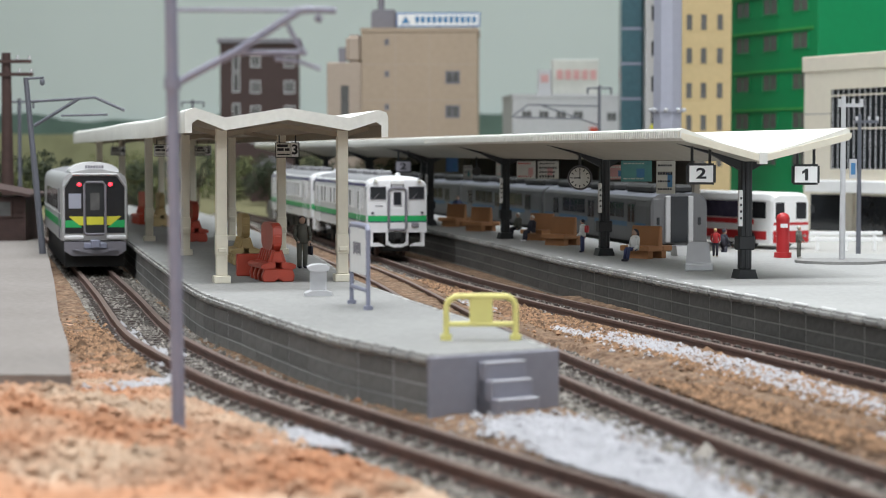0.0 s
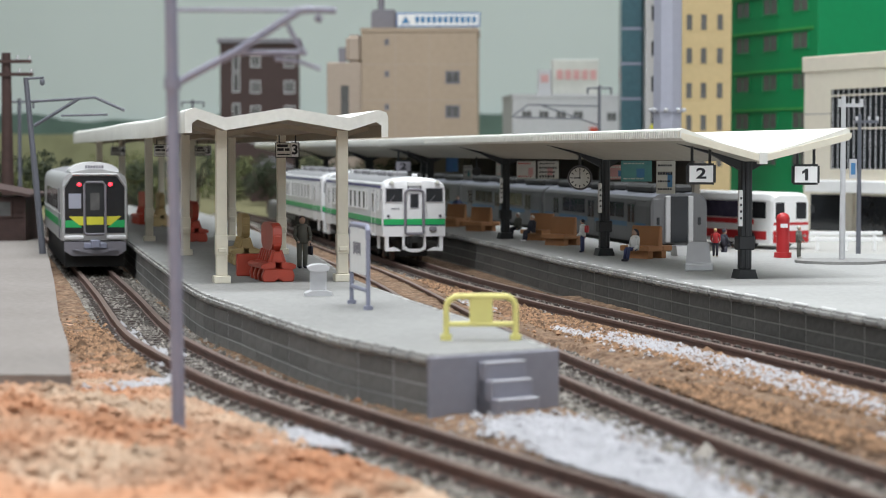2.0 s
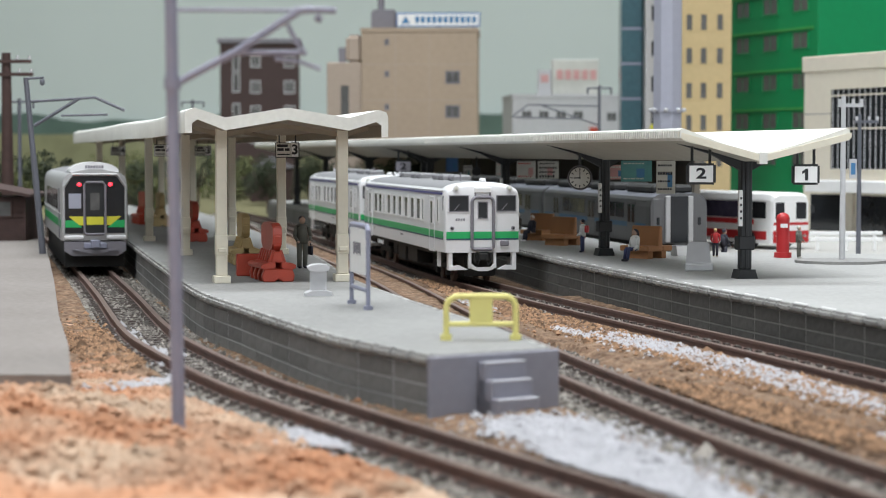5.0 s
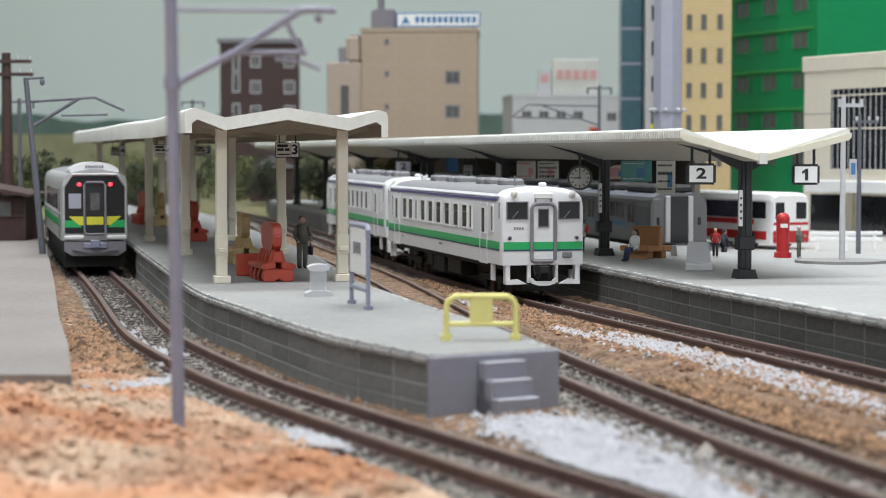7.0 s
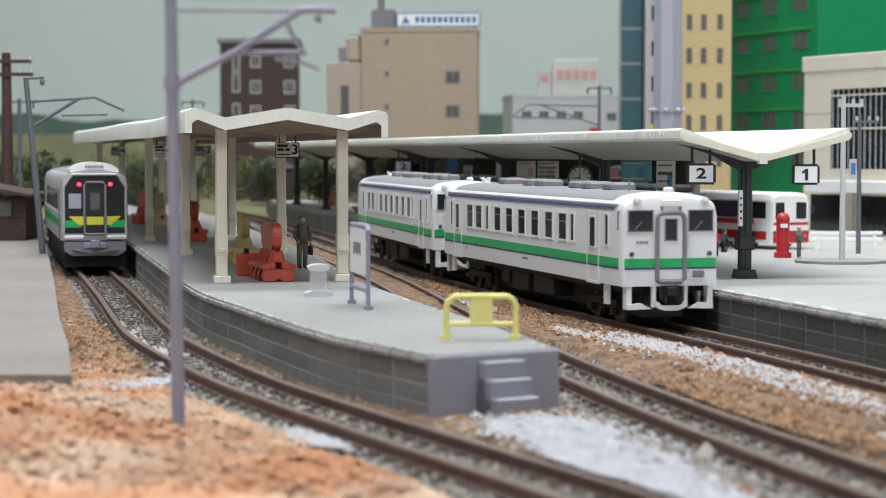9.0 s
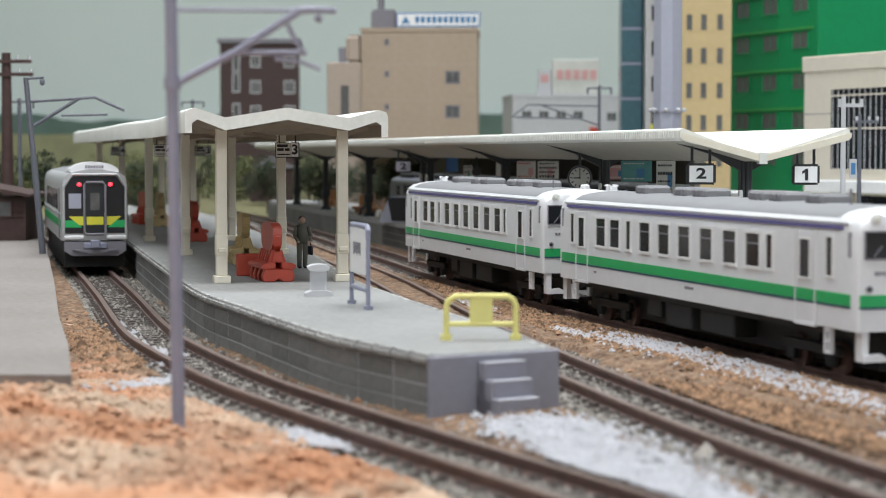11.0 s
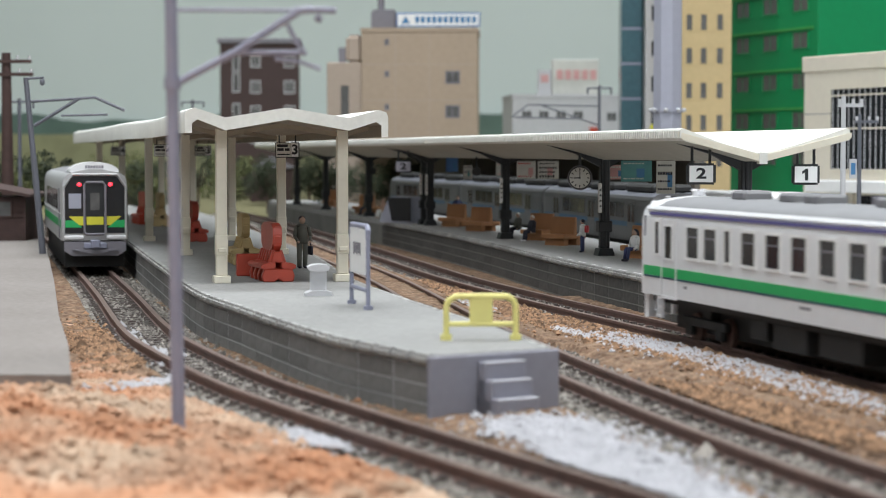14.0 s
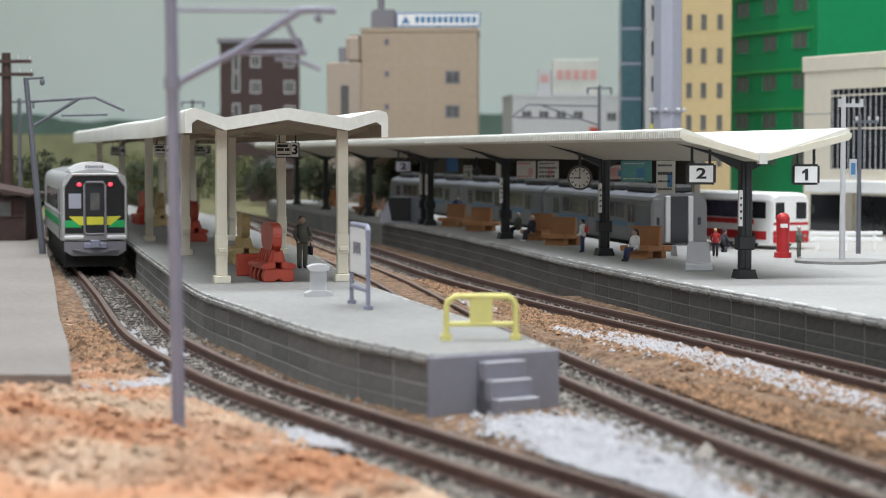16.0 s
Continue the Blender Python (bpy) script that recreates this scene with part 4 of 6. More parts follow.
# ---- silver train and waiting railcar ----
def build_silver_train():
    way = Way([tuple(PLAT_EDGE.side(s, -8.05)) for s in np.linspace(0, PLAT_EDGE.s_at_y(70), 60)])
    s_end = way.s_at_y(87.3)
    for k in range(3):
        car = thing("electric_train", 0, 0, 0, label="standing stainless electric train car with blue band", category="train", group="silver train at the platform")
        car.matrix_world = stand(way, s_end - 20.2 * k, 0.0, 19.8)
        L = 19.8
        base = car_ring(2.8, 1.15, 3.12, 3.44)
        rings = [(y, [(x * q, z) for x, z in base]) for y, q in ((0, 0.95), (0.15, 0.985), (0.5, 1), (L - 0.5, 1), (L, 0.97))]
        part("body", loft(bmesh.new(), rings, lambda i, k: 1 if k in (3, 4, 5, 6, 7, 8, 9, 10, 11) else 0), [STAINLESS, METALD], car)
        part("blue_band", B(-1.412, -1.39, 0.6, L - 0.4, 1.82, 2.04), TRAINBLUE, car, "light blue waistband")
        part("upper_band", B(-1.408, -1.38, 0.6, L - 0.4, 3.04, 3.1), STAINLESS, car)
        for y0 in (2.2, 9.2, 16.2):
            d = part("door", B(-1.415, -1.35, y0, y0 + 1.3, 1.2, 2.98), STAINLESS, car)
            for e in (0.12, 0.74):
                part("pane", B(-1.425, -1.35, y0 + e, y0 + e + 0.44, 2.05, 2.88), DARKGLASS, d)
        for y0 in (4.1, 5.6, 7.1, 11.1, 12.6, 14.1):
            part("window", B(-1.412, -1.35, y0, y0 + 1.36, 2.22, 2.92), DARKGLASS, car)
        part("underframe", B(-1.3, 1.3, 0.5, L - 0.5, 0.15, 1.18), UNDERF, car)
        for y0 in (1.0, 7.5, 14.0):
            part("roof_cooler", B(-1.0, 1.0, y0, y0 + 4.2, 3.4, 3.8, bevel=0.12), UNDERF, car, "dark rooftop cooler casing")
        if k == 0:
            part("gangway_door", B(-0.42, 0.42, -0.06, 0.02, 1.2, 3.3, bevel=0.02), DARKGLASS, car)
            for x in (-0.66, 0.42):
                part("gangway_pillar", B(x, x + 0.24, -0.1, 0.02, 1.2, 3.32, bevel=0.03), STEELW, car)
            for x in (-1.06, 0.9):
                part("tail_lamp", B(x, x + 0.14, -0.05, 0.03, 2.0, 2.35, bevel=0.03), DARKGLASS, car)
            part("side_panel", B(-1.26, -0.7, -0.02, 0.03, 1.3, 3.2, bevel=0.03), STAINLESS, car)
            part("coupler", B(-0.3, 0.3, -0.5, 0.0, 0.8, 1.15, bevel=0.05), UNDERF, car)


def build_waiting_railcar():
    car = thing("hybrid_railcar", 0, 0, 0, label="standing silver railcar with black face, yellow-green band and red tail lights", category="train")
    s = TRACK_A.s_at_y(85.0)
    car.matrix_world = stand(TRACK_A, s, 0.0, 19.5)
    L, h = 19.5, 1.46
    base = car_ring(2.92, 1.4, 4.12, 4.55)
    rings = [(y, [(x * q, z) for x, z in base]) for y, q in ((0, 0.965), (0.12, 0.99), (0.4, 1), (L - 0.4, 1), (L, 0.97))]
    part("body", loft(bmesh.new(), rings, lambda i, k: 1 if k in (4, 5, 6, 7, 8, 9, 10) and i > 1 else 0), [STEELW, ROOFG], car, smooth="edges")
    dome = bmesh.new()
    prism(dome, [(1.1 * math.cos(a), 4.42 + 0.46 * math.sin(a)) for a in np.linspace(0, math.pi, 13)], 0.25, 2.6)
    part("roof_fairing", dome, TRAINW, car)
    bm = prism(bmesh.new(), [(-1.3, 1.72), (1.3, 1.72), (1.3, 3.75), (0.95, 4.25), (-0.95, 4.25), (-1.3, 3.75)], -0.03, 0.04)
    part("front_mask", bm, DARKGLASS, car, "glossy black front mask")
    bm = bmesh.new()
    pts = [(-1.36, 1.62), (-1.36, 3.78), (-0.98, 4.32), (0.98, 4.32), (1.36, 3.78), (1.36, 1.62)]
    tube(bm, [(a, -0.02, b) for a, b in pts], 0.06, 8)
    part("mask_surround", bm, STEELW, car)
    bm = bmesh.new()
    tube(bm, [(-0.46, -0.06, 1.75), (-0.46, -0.06, 3.85), (-0.36, -0.06, 3.98), (0.36, -0.06, 3.98), (0.46, -0.06, 3.85), (0.46, -0.06, 1.75), (0.36, -0.06, 1.68), (-0.36, -0.06, 1.68), (-0.46, -0.06, 1.75)], 0.055, 8)
    part("gangway_seal", bm, FRAMEG, car, "grey gangway surround")
    door = part("gangway_door", B(-0.41, 0.41, -0.05, 0.0, 1.72, 3.93), BLACKP, car)
    part("pane", B(-0.2, 0.2, -0.058, -0.03, 2.75, 3.5), WINGREY, door)
    for sx in (-1, 1):
        x0, x1 = sorted((sx * 0.58, sx * 1.22))
        part("windscreen", B(x0, x1, -0.042, 0.0, 2.75, 3.62, bevel=0.01), DARKGLASS, car)
        x0, x1 = sorted((sx * 0.55, sx * 0.82))
        lamp = part("light_cluster", B(x0, x1, -0.05, 0.0, 3.78, 3.98, bevel=0.02), BLACKP, car)
        part("tail_light", ball(bmesh.new(), (sx * 0.68, -0.055, 3.88), 0.09, 1.1, 0.5, 0.9), TAILRED, lamp, smooth=True)
        part("green_block", prism(bmesh.new(), [(sx * 1.3, 1.98), (sx * 0.55, 1.98), (sx * 0.95, 2.3), (sx * 1.3, 2.3)], -0.036, 0.0), GREEN, car)
        part("yellow_block", prism(bmesh.new(), [(sx * 1.15, 2.47), (sx * 0.5, 2.47), (sx * 0.5, 2.08), (sx * 0.68, 2.08), (sx * 1.0, 2.34)], -0.038, 0.0), LINEGREEN, car)
        x0, x1 = sorted((sx * 0.5, sx * 1.36))
        part("bumper", B(x0, x1, -0.12, 0.1, 1.46, 1.62, bevel=0.03), SILVER, car)
    # Pale box on the glass stands in for a windscreen reflection.
    part("reflection_panel", B(-1.14, -0.6, -0.052, -0.03, 2.82, 3.48), LAVENDER, car, "pale panel painted as a reflection on one windscreen")
    part("door_block", B(-0.37, 0.37, -0.056, 0.0, 2.1, 2.45), LINEGREEN, car)
    bm = bmesh.new()
    for k in range(7):
        box(bm, -0.4 + 0.12 * k, -0.32 + 0.12 * k, 0.22, 0.3, 4.6, 4.72)
    part("roof_lettering", bm, FRAMEG, car)
    bm = prism(bmesh.new(), [(-1.35, 1.35), (1.35, 1.35), (1.35, 0.95), (1.0, 0.72), (-1.0, 0.72), (-1.35, 0.95)], -0.1, 0.25)
    prism(bm, [(-1.0, 1.0), (1.0, 1.0), (0, 0.78)], -0.18, 0.0)
    part("plough", bm, FRAMEG, car)
    bm = B(-0.5, 0.5, -0.2, 0.1, 1.05, 1.3, bevel=0.03)
    box(bm, -0.2, 0.2, -0.32, 0.0, 1.08, 1.42, bevel=0.03)
    part("coupler", bm, METAL, car)
    for sx in (-1, 1):
        x0, x1 = sorted((sx * (h - 0.01), sx * (h + 0.012)))
        part("side_band", B(x0, x1, 0.6, L - 0.5, 1.95, 2.3), GREEN, car)
        part("white_line", B(x0 - 0.003, x1 + 0.003, 0.6, L - 0.5, 2.55, 2.6), WHITEP, car)
        for y0 in np.arange(3.6, 16, 2.1):
            part("window", B(x0, x1, y0, y0 + 1.5, 2.7, 3.6), DARKGLASS, car)
        part("door", B(x0 - 0.002, x1 + 0.002, 1.5, 2.6, 1.45, 3.7), FRAMEG, car)
    part("underframe", B(-1.3, 1.3, 0.6, L - 0.6, 0.2, 1.42), UNDERF, car)


# ---- platform furniture ----
def place(o, x, y, z, rz):
    o.matrix_world = at(x, y, z, 0, 0, rz)
    return o


def moulded_bench(name, label, mat, x, y, rz):
    """A two-sided plastic bench: seats on both sides of one slotted back."""
    b = thing(name, x, y, PLAT_Z, rz, label=label, category="bench", group="moulded platform benches")
    for sx in (-1, 1):
        bm = prism(bmesh.new(), [(sx * 0.1, 0.44), (sx * 0.52, 0.4), (sx * 0.6, 0.48), (sx * 0.54, 0.58), (sx * 0.1, 0.66)], -1.15, 1.15, axis="y")
        bmesh.ops.bevel(bm, geom=list(bm.edges), offset=0.03, segments=2, affect="EDGES")
        part("seat", bm, mat, b)
    bm = prism(bmesh.new(), [(-0.22, 0.62), (0.22, 0.62), (0.13, 0.98), (-0.13, 0.98)], -1.0, 1.0)
    bmesh.ops.bevel(bm, geom=list(bm.edges), offset=0.03, segments=1, affect="EDGES")
    part("back_base", bm, mat, b)
    for sx in (-1, 1):
        for k in range(6):
            c = -0.85 + 0.34 * k
            bm = prism(bmesh.new(), [(sx * 0.16, 0.6), (sx * 0.3, 0.6), (sx * 0.17, 1.02), (sx * 0.08, 1.02)], c - 0.06, c + 0.06)
            part("spindle", bm, mat, b)
    prof = [(-0.72, 1.0), (-0.95, 1.2), (-1.0, 1.5), (-0.96, 1.78), (-0.7, 1.9), (0.7, 1.9), (0.96, 1.78), (1.0, 1.5), (0.95, 1.2), (0.72, 1.0), (0.3, 0.94), (-0.3, 0.94)]
    bm = prism(bmesh.new(), prof, -0.15, 0.15, axis="x")
    bmesh.ops.bevel(bm, geom=list(bm.edges), offset=0.04, segments=2, affect="EDGES")
    part("backrest", bm, mat, b)
    for c in (-0.98, -0.33, 0.33, 0.98):
        bm = prism(bmesh.new(), [(-0.5, 0.0), (-0.12, 0.0), (0, 0.1), (0.12, 0.0), (0.5, 0.0), (0.54, 0.2), (0.46, 0.42), (-0.46, 0.42), (-0.54, 0.2)], c - 0.13, c + 0.13)
        bmesh.ops.bevel(bm, geom=list(bm.edges), offset=0.03, segments=1, affect="EDGES")
        part("leg", bm, mat, b)
    return b


def block_bench(label, x, y, rz):
    b = thing("platform_bench", x, y, PLAT_Z, rz, label=label, category="bench", group="orange platform benches")
    part("seat", B(-0.62, 0.62, -0.55, 0.0, 0.24, 0.42, bevel=0.03), ORANGE, b)
    bm = prism(bmesh.new(), [(-0.06, 0.24), (0.18, 0.24), (0.16, 1.05), (0.04, 1.05)], -0.62, 0.62, axis="x")
    bmesh.ops.bevel(bm, geom=list(bm.edges), offset=0.03, segments=1, affect="EDGES")
    part("backrest", bm, ORANGE, b)
    part("rear_seat", B(-0.62, 0.62, 0.18, 0.65, 0.24, 0.42, bevel=0.03), ORANGE, b)
    for y0 in (-0.4, 0.25):
        part("leg", B(-0.5, 0.5, y0, y0 + 0.22, 0.0, 0.25), ORANGE, b)
    b.matrix_world = b.matrix_world @ Matrix.Scale(1.22, 4)
    return b


def figure(label, x, y, z, h, rz, top, legs, hair=CLOTHD, sit=False, pack=None, bag=False, long=False):
    """A small painted model figure as one plain shape."""
    bm = bmesh.new()
    k = h / 1.7
    hips = 0.45 if sit else 0.85
    if sit:
        for sx in (-0.1, 0.1):
            rod(bm, (sx, 0, 0.5), (sx, -0.42, 0.5), 0.085, 8, mat=1)
            rod(bm, (sx, -0.42, 0.5), (sx, -0.5, 0.05), 0.075, 8, 0.06, mat=1)
            ball(bm, (sx, -0.56, 0.05), 0.07, 1, 1.6, 0.7, 8, mat=3)
    else:
        for sx in (-0.1, 0.1):
            rod(bm, (sx, 0.02 * sx, 0.05), (sx, 0, 0.9), 0.075, 8, 0.1, mat=1)
            ball(bm, (sx, -0.05, 0.05), 0.07, 1, 1.7, 0.7, 8, mat=3)
    rod(bm, (0, 0, hips), (0, 0.02, hips + 0.58), 0.19, 10, 0.17, mat=0)
    ball(bm, (0, 0.02, hips + 0.56), 0.19, 1.15, 0.8, 0.5, 10, mat=0)
    for sx in (-1, 1):
        rod(bm, (sx * 0.22, 0.02, hips + 0.55), (sx * 0.27, -0.05, hips + 0.22), 0.06, 8, mat=0)
        rod(bm, (sx * 0.27, -0.05, hips + 0.22), (sx * 0.2, -0.22, hips + 0.05), 0.05, 8, mat=0)
        ball(bm, (sx * 0.2, -0.23, hips + 0.04), 0.05, n=8, mat=2)
    ball(bm, (0, -0.01, hips + 0.76), 0.115, 0.95, 1, 1.15, 10, mat=2)
    ball(bm, (0, 0.02, hips + 0.8), 0.12, 1, 1, 0.95, 10, mat=3)
    if long:
        ball(bm, (0, 0.1, hips + 0.62), 0.13, 1.1, 0.75, 2.1, 10, mat=3)
    if pack:
        box(bm, -0.15, 0.15, 0.14, 0.34, hips + 0.2, hips + 0.58, bevel=0.04, mat=4)
    if bag:
        box(bm, 0.24, 0.32, -0.22, 0.22, hips - 0.4, hips - 0.1, bevel=0.02, mat=3)
        rod(bm, (0.27, -0.05, hips - 0.1), (0.27, -0.05, hips + 0.2), 0.02, 6, mat=3)
    bm.transform(Matrix.Scale(k, 4))
    o = part("figurine", bm, [top, legs, SKIN, hair, pack or top], smooth=True)
    place(o, x, y, z, rz)
    return tagged(o, label, "figurine")


def hang_sign(label, text, x, y, z, rz, w=0.95, hgt=0.68, plate=0.78, shift=0.0, mat=WHITEP):
    """A box sign hung from the canopy by two black rods; z is its middle."""
    s = thing("platform_sign", x, y, z, rz, label=label, category="sign", group="platform number signs")
    part("case", B(-w / 2, w / 2, -0.1, 0.1, -hgt / 2, hgt / 2, bevel=0.06, seg=2), BLACKP, s)
    part("panel", B(shift - plate / 2, shift + plate / 2, -0.112, -0.09, -hgt * 0.39, hgt * 0.39), mat, s, "number panel")
    if text == "1":
        bm = prism(bmesh.new(), [(-0.035, -0.19), (0.065, -0.19), (0.065, 0.19), (0.0, 0.19), (-0.13, 0.1), (-0.13, 0.02), (-0.035, 0.07)], -0.01, 0.01)
        part("numeral", bm, INK, s, m=at(shift, -0.12, 0.0))
    else:
        part("numeral", letters(text, 0.5), INK, s, m=at(shift, -0.12, 0.0) @ Matrix.Diagonal((1.35, 1, 0.95, 1)))
    for sx in (-1, 1):
        part("hanger", R((sx * w * 0.3, 0, hgt / 2 - 0.02), (sx * w * 0.3, 0, hgt / 2 + 0.55), 0.05, 8), BLACKP, s)
    return s


def name_sign(label, text, x, y, z, rz):
    """A white direction board with a numeral and unreadable lines."""
    s = thing("direction_sign", x, y, z, rz, label=label, category="sign", group="direction signs")
    part("board", B(-0.41, 0.41, -0.05, 0.05, -0.26, 0.26, bevel=0.02), BLACKP, s)
    part("panel", B(-0.38, 0.12, -0.062, -0.04, -0.23, 0.23), POSTER, s)
    part("number_panel", B(0.14, 0.38, -0.062, -0.04, -0.23, 0.23), WHITEP, s)
    part("numeral", letters(text, 0.46), INK, s, m=at(0.26, -0.068, 0.0))
    bm = bmesh.new()
    for k, (a, b) in enumerate(((-0.34, 0.08), (-0.34, -0.12), (-0.08, 0.08), (-0.34, 0.02))):
        z0 = (-0.17, -0.03, -0.03, 0.1)[k]
        box(bm, a, b, -0.066, -0.06, z0, z0 + (0.04 if k == 0 else 0.09))
    part("text_lines", bm, INK, s)
    for sx in (-1, 1):
        part("hanger", R((sx * 0.28, 0, 0.24), (sx * 0.28, 0, 0.5), 0.025, 6), BLACKP, s)
    return s


def poster(label, x, y, z, rz, w, h, mat, bars, ink):
    p = thing("poster_board", x, y, z, rz, label=label, category="poster", group="hanging poster boards")
    part("board", B(-w / 2, w / 2, -0.03, 0.03, -h / 2, h / 2, bevel=0.01), mat, p)
    bm = bmesh.new()
    rnd = random.Random(len(label) + int(x * 10))
    for k in range(bars):
        zz = h * (0.36 - 0.72 * k / max(1, bars - 1))
        x, hh = -w * 0.42, h * rnd.choice((0.03, 0.05, 0.07))
        while x < w * rnd.uniform(0.15, 0.35):
            step = w * rnd.uniform(0.05, 0.13)
            box(bm, x, x + step, -0.036, -0.02, zz - hh, zz + hh)
            x += step + w * 0.035
    part("print", bm, ink, p)
    x0 = w * rnd.uniform(-0.1, 0.15)
    part("picture", B(x0, x0 + w * 0.26, -0.034, -0.02, -h * 0.3, h * 0.12), rnd.choice((PINK, POSTT, BLUEBAND, FRAMEG)), p)
    for sx in (-1, 1):
        part("hanger", R((sx * w * 0.35, 0, h / 2 - 0.01), (sx * w * 0.35, 0, h / 2 + 0.5), 0.02, 6), BLACKP, p)


def build_clock(x, y, z, rz):
    c = thing("platform_clock", x, y, z, rz, label="round white station clock with black numerals hung from the canopy", category="clock")
    part("case", R((0, -0.12, 0), (0, 0.12, 0), 0.5, 28), FRAMEG, c)
    part("rim", R((0, -0.14, 0), (0, -0.11, 0), 0.47, 28), BLACKP, c)
    part("dial", R((0, -0.15, 0), (0, -0.12, 0), 0.42, 28), POSTER, c, "off-white dial")
    for k in range(12):
        a = k * math.tau / 12
        bm = B(-0.022, 0.022, -0.16, -0.145, 0.29, 0.385)
        part("hour_mark", bm, INK, c, m=pose(0, 0, 0, 0, math.degrees(a), 0))
    part("minute_hand", B(-0.018, 0.018, -0.165, -0.15, -0.04, 0.33), INK, c)
    part("hour_hand", B(-0.24, 0.03, -0.168, -0.152, -0.022, 0.022), INK, c)
    part("hanger", R((0, 0, 0.48), (0, 0, 1.0), 0.06, 8), BLACKP, c)


def build_island_things():
    moulded_bench("moulded_bench", "red plastic bench with slotted high back on the island platform", RED, -5.66, 63.3, 17)
    moulded_bench("moulded_bench", "tan plastic bench with slotted high back beside a post", TAN, -7.55, 72.6, 12)
    moulded_bench("moulded_bench", "red plastic bench further along the island platform", RED, -11.95, 91.2, 20)
    moulded_bench("moulded_bench", "small red bench near the waiting railcar", RED, -17.6, 113, 20)
    moulded_bench("moulded_bench", "tan bench near the far posts", TAN, -16.2, 110, 15)
    m = thing("litter_box", -6.65, 65.4, PLAT_Z, 10, label="small dark red litter box beside the bench", category="bin")
    part("box", B(-0.4, 0.4, -0.25, 0.25, 0, 0.75, bevel=0.03), RED, m)
    # white drinking stand
    d = thing("drinking_stand", -3.66, 56.3, PLAT_Z, 8, label="white moulded drinking stand on a square foot", category="water stand")
    bm = prism(bmesh.new(), [(-0.42, 0), (0.4, 0), (0.38, 0.1), (0.22, 0.16), (-0.22, 0.16), (-0.4, 0.08)], -0.32, 0.32)
    part("foot", bm, BWHITE, d)
    part("column", B(-0.24, 0.24, -0.17, 0.17, 0.12, 0.76, bevel=0.05), BWHITE, d)
    bm = prism(bmesh.new(), [(-0.28, 0.74), (-0.33, 0.84), (-0.26, 0.9), (0, 0.94), (0.26, 0.9), (0.33, 0.84), (0.28, 0.74), (0, 0.7)], -0.26, 0.26)
    part("basin", bm, BWHITE, d)
    # name board on two legs
    p, q = Vector((-2.54, 53.3)), Vector((-2.0, 51.2))
    w = q - p
    s = thing("name_board", p.x, p.y, PLAT_Z, math.degrees(math.atan2(w.y, w.x)), label="white station notice board in a grey tubular frame", category="sign")
    L = w.length
    for x in (0, L):
        leg = part("leg", R((x, 0, 0), (x, 0, 2.0), 0.06, 10), METAL, s)
        part("foot", R((x, 0, 0), (x, 0, 0.1), 0.13, 14), METAL, leg)
    bm = tube(bmesh.new(), [(0, 0, 1.9), (0, 0, 2.1), (0.12, 0, 2.22), (L - 0.12, 0, 2.22), (L, 0, 2.1), (L, 0, 1.9)], 0.075, 8)
    part("top_rail", bm, METAL, s)
    part("cross_rail", R((0, 0, 0.5), (L, 0, 0.5), 0.06, 8), METAL, s)
    part("panel", B(0.06, L - 0.06, -0.06, 0.04, 0.9, 2.14, bevel=0.01), WHITEP, s, "white panel with faded marks")
    bm = bmesh.new()
    for k in range(5):
        box(bm, 0.55 + 0.2 * k, 0.68 + 0.2 * k, -0.07, -0.05, 1.42 + 0.04 * (k % 2), 1.76)
    box(bm, 0.55, 1.45, -0.07, -0.05, 1.6, 1.64)
    part("writing", bm, FRAMEG, s)
    # yellow barrier
    f = thing("safety_barrier", 0.85, 42.9, PLAT_Z, 3, label="bright yellow tubular end barrier with centre panel", category="barrier")
    x = 0.78
    bm = tube(bmesh.new(), [(-x, 0, 0.0), (-x, 0, 0.7)] + [(-x + 0.26 - 0.26 * math.cos(a), 0, 0.72 + 0.26 * math.sin(a)) for a in np.linspace(0.1, 1.57, 7)] + [(x - 0.26 + 0.26 * math.sin(a), 0, 0.72 + 0.26 * math.cos(a)) for a in np.linspace(0.0, 1.47, 7)] + [(x, 0, 0.7), (x, 0, 0.0)], 0.07, 10)
    part("hoop", bm, YELLOW, f, smooth="edges")
    part("lower_rail", R((-x, 0, 0.36), (x, 0, 0.36), 0.06, 10), YELLOW, f)
    part("centre_panel", B(-0.26, 0.26, -0.05, 0.05, 0.38, 0.97, bevel=0.02), YELLOW, f)
    for sx in (-1, 1):
        part("foot", R((sx * x, 0, 0), (sx * x, 0, 0.13), 0.13, 12), YELLOW, f)
    figure("painted model figure in a grey-green coat with a bag", -5.1, 69.5, PLAT_Z, 1.85, 20, CLOTHG, CLOTHG, bag=True)
    figure("painted model figure in dark clothes behind the bench", -12.3, 93.5, PLAT_Z, 1.7, 0, CLOTHD, CLOTHD)
    # hanging boards
    for px, d, txt, lab in ((509, 65.5, "3", "white board with numeral 3 under the island canopy"), (290, 82, "4", "white board with numeral 4 under the island canopy"),
                            (360, 97, "3", "dim white board with numeral 3 deeper under the canopy"), (210, 107, "4", "dim white board with numeral 4 deeper under the canopy")):
        name_sign(lab, txt, (px - 784) / 3400 * d, d, 5.38, 0)


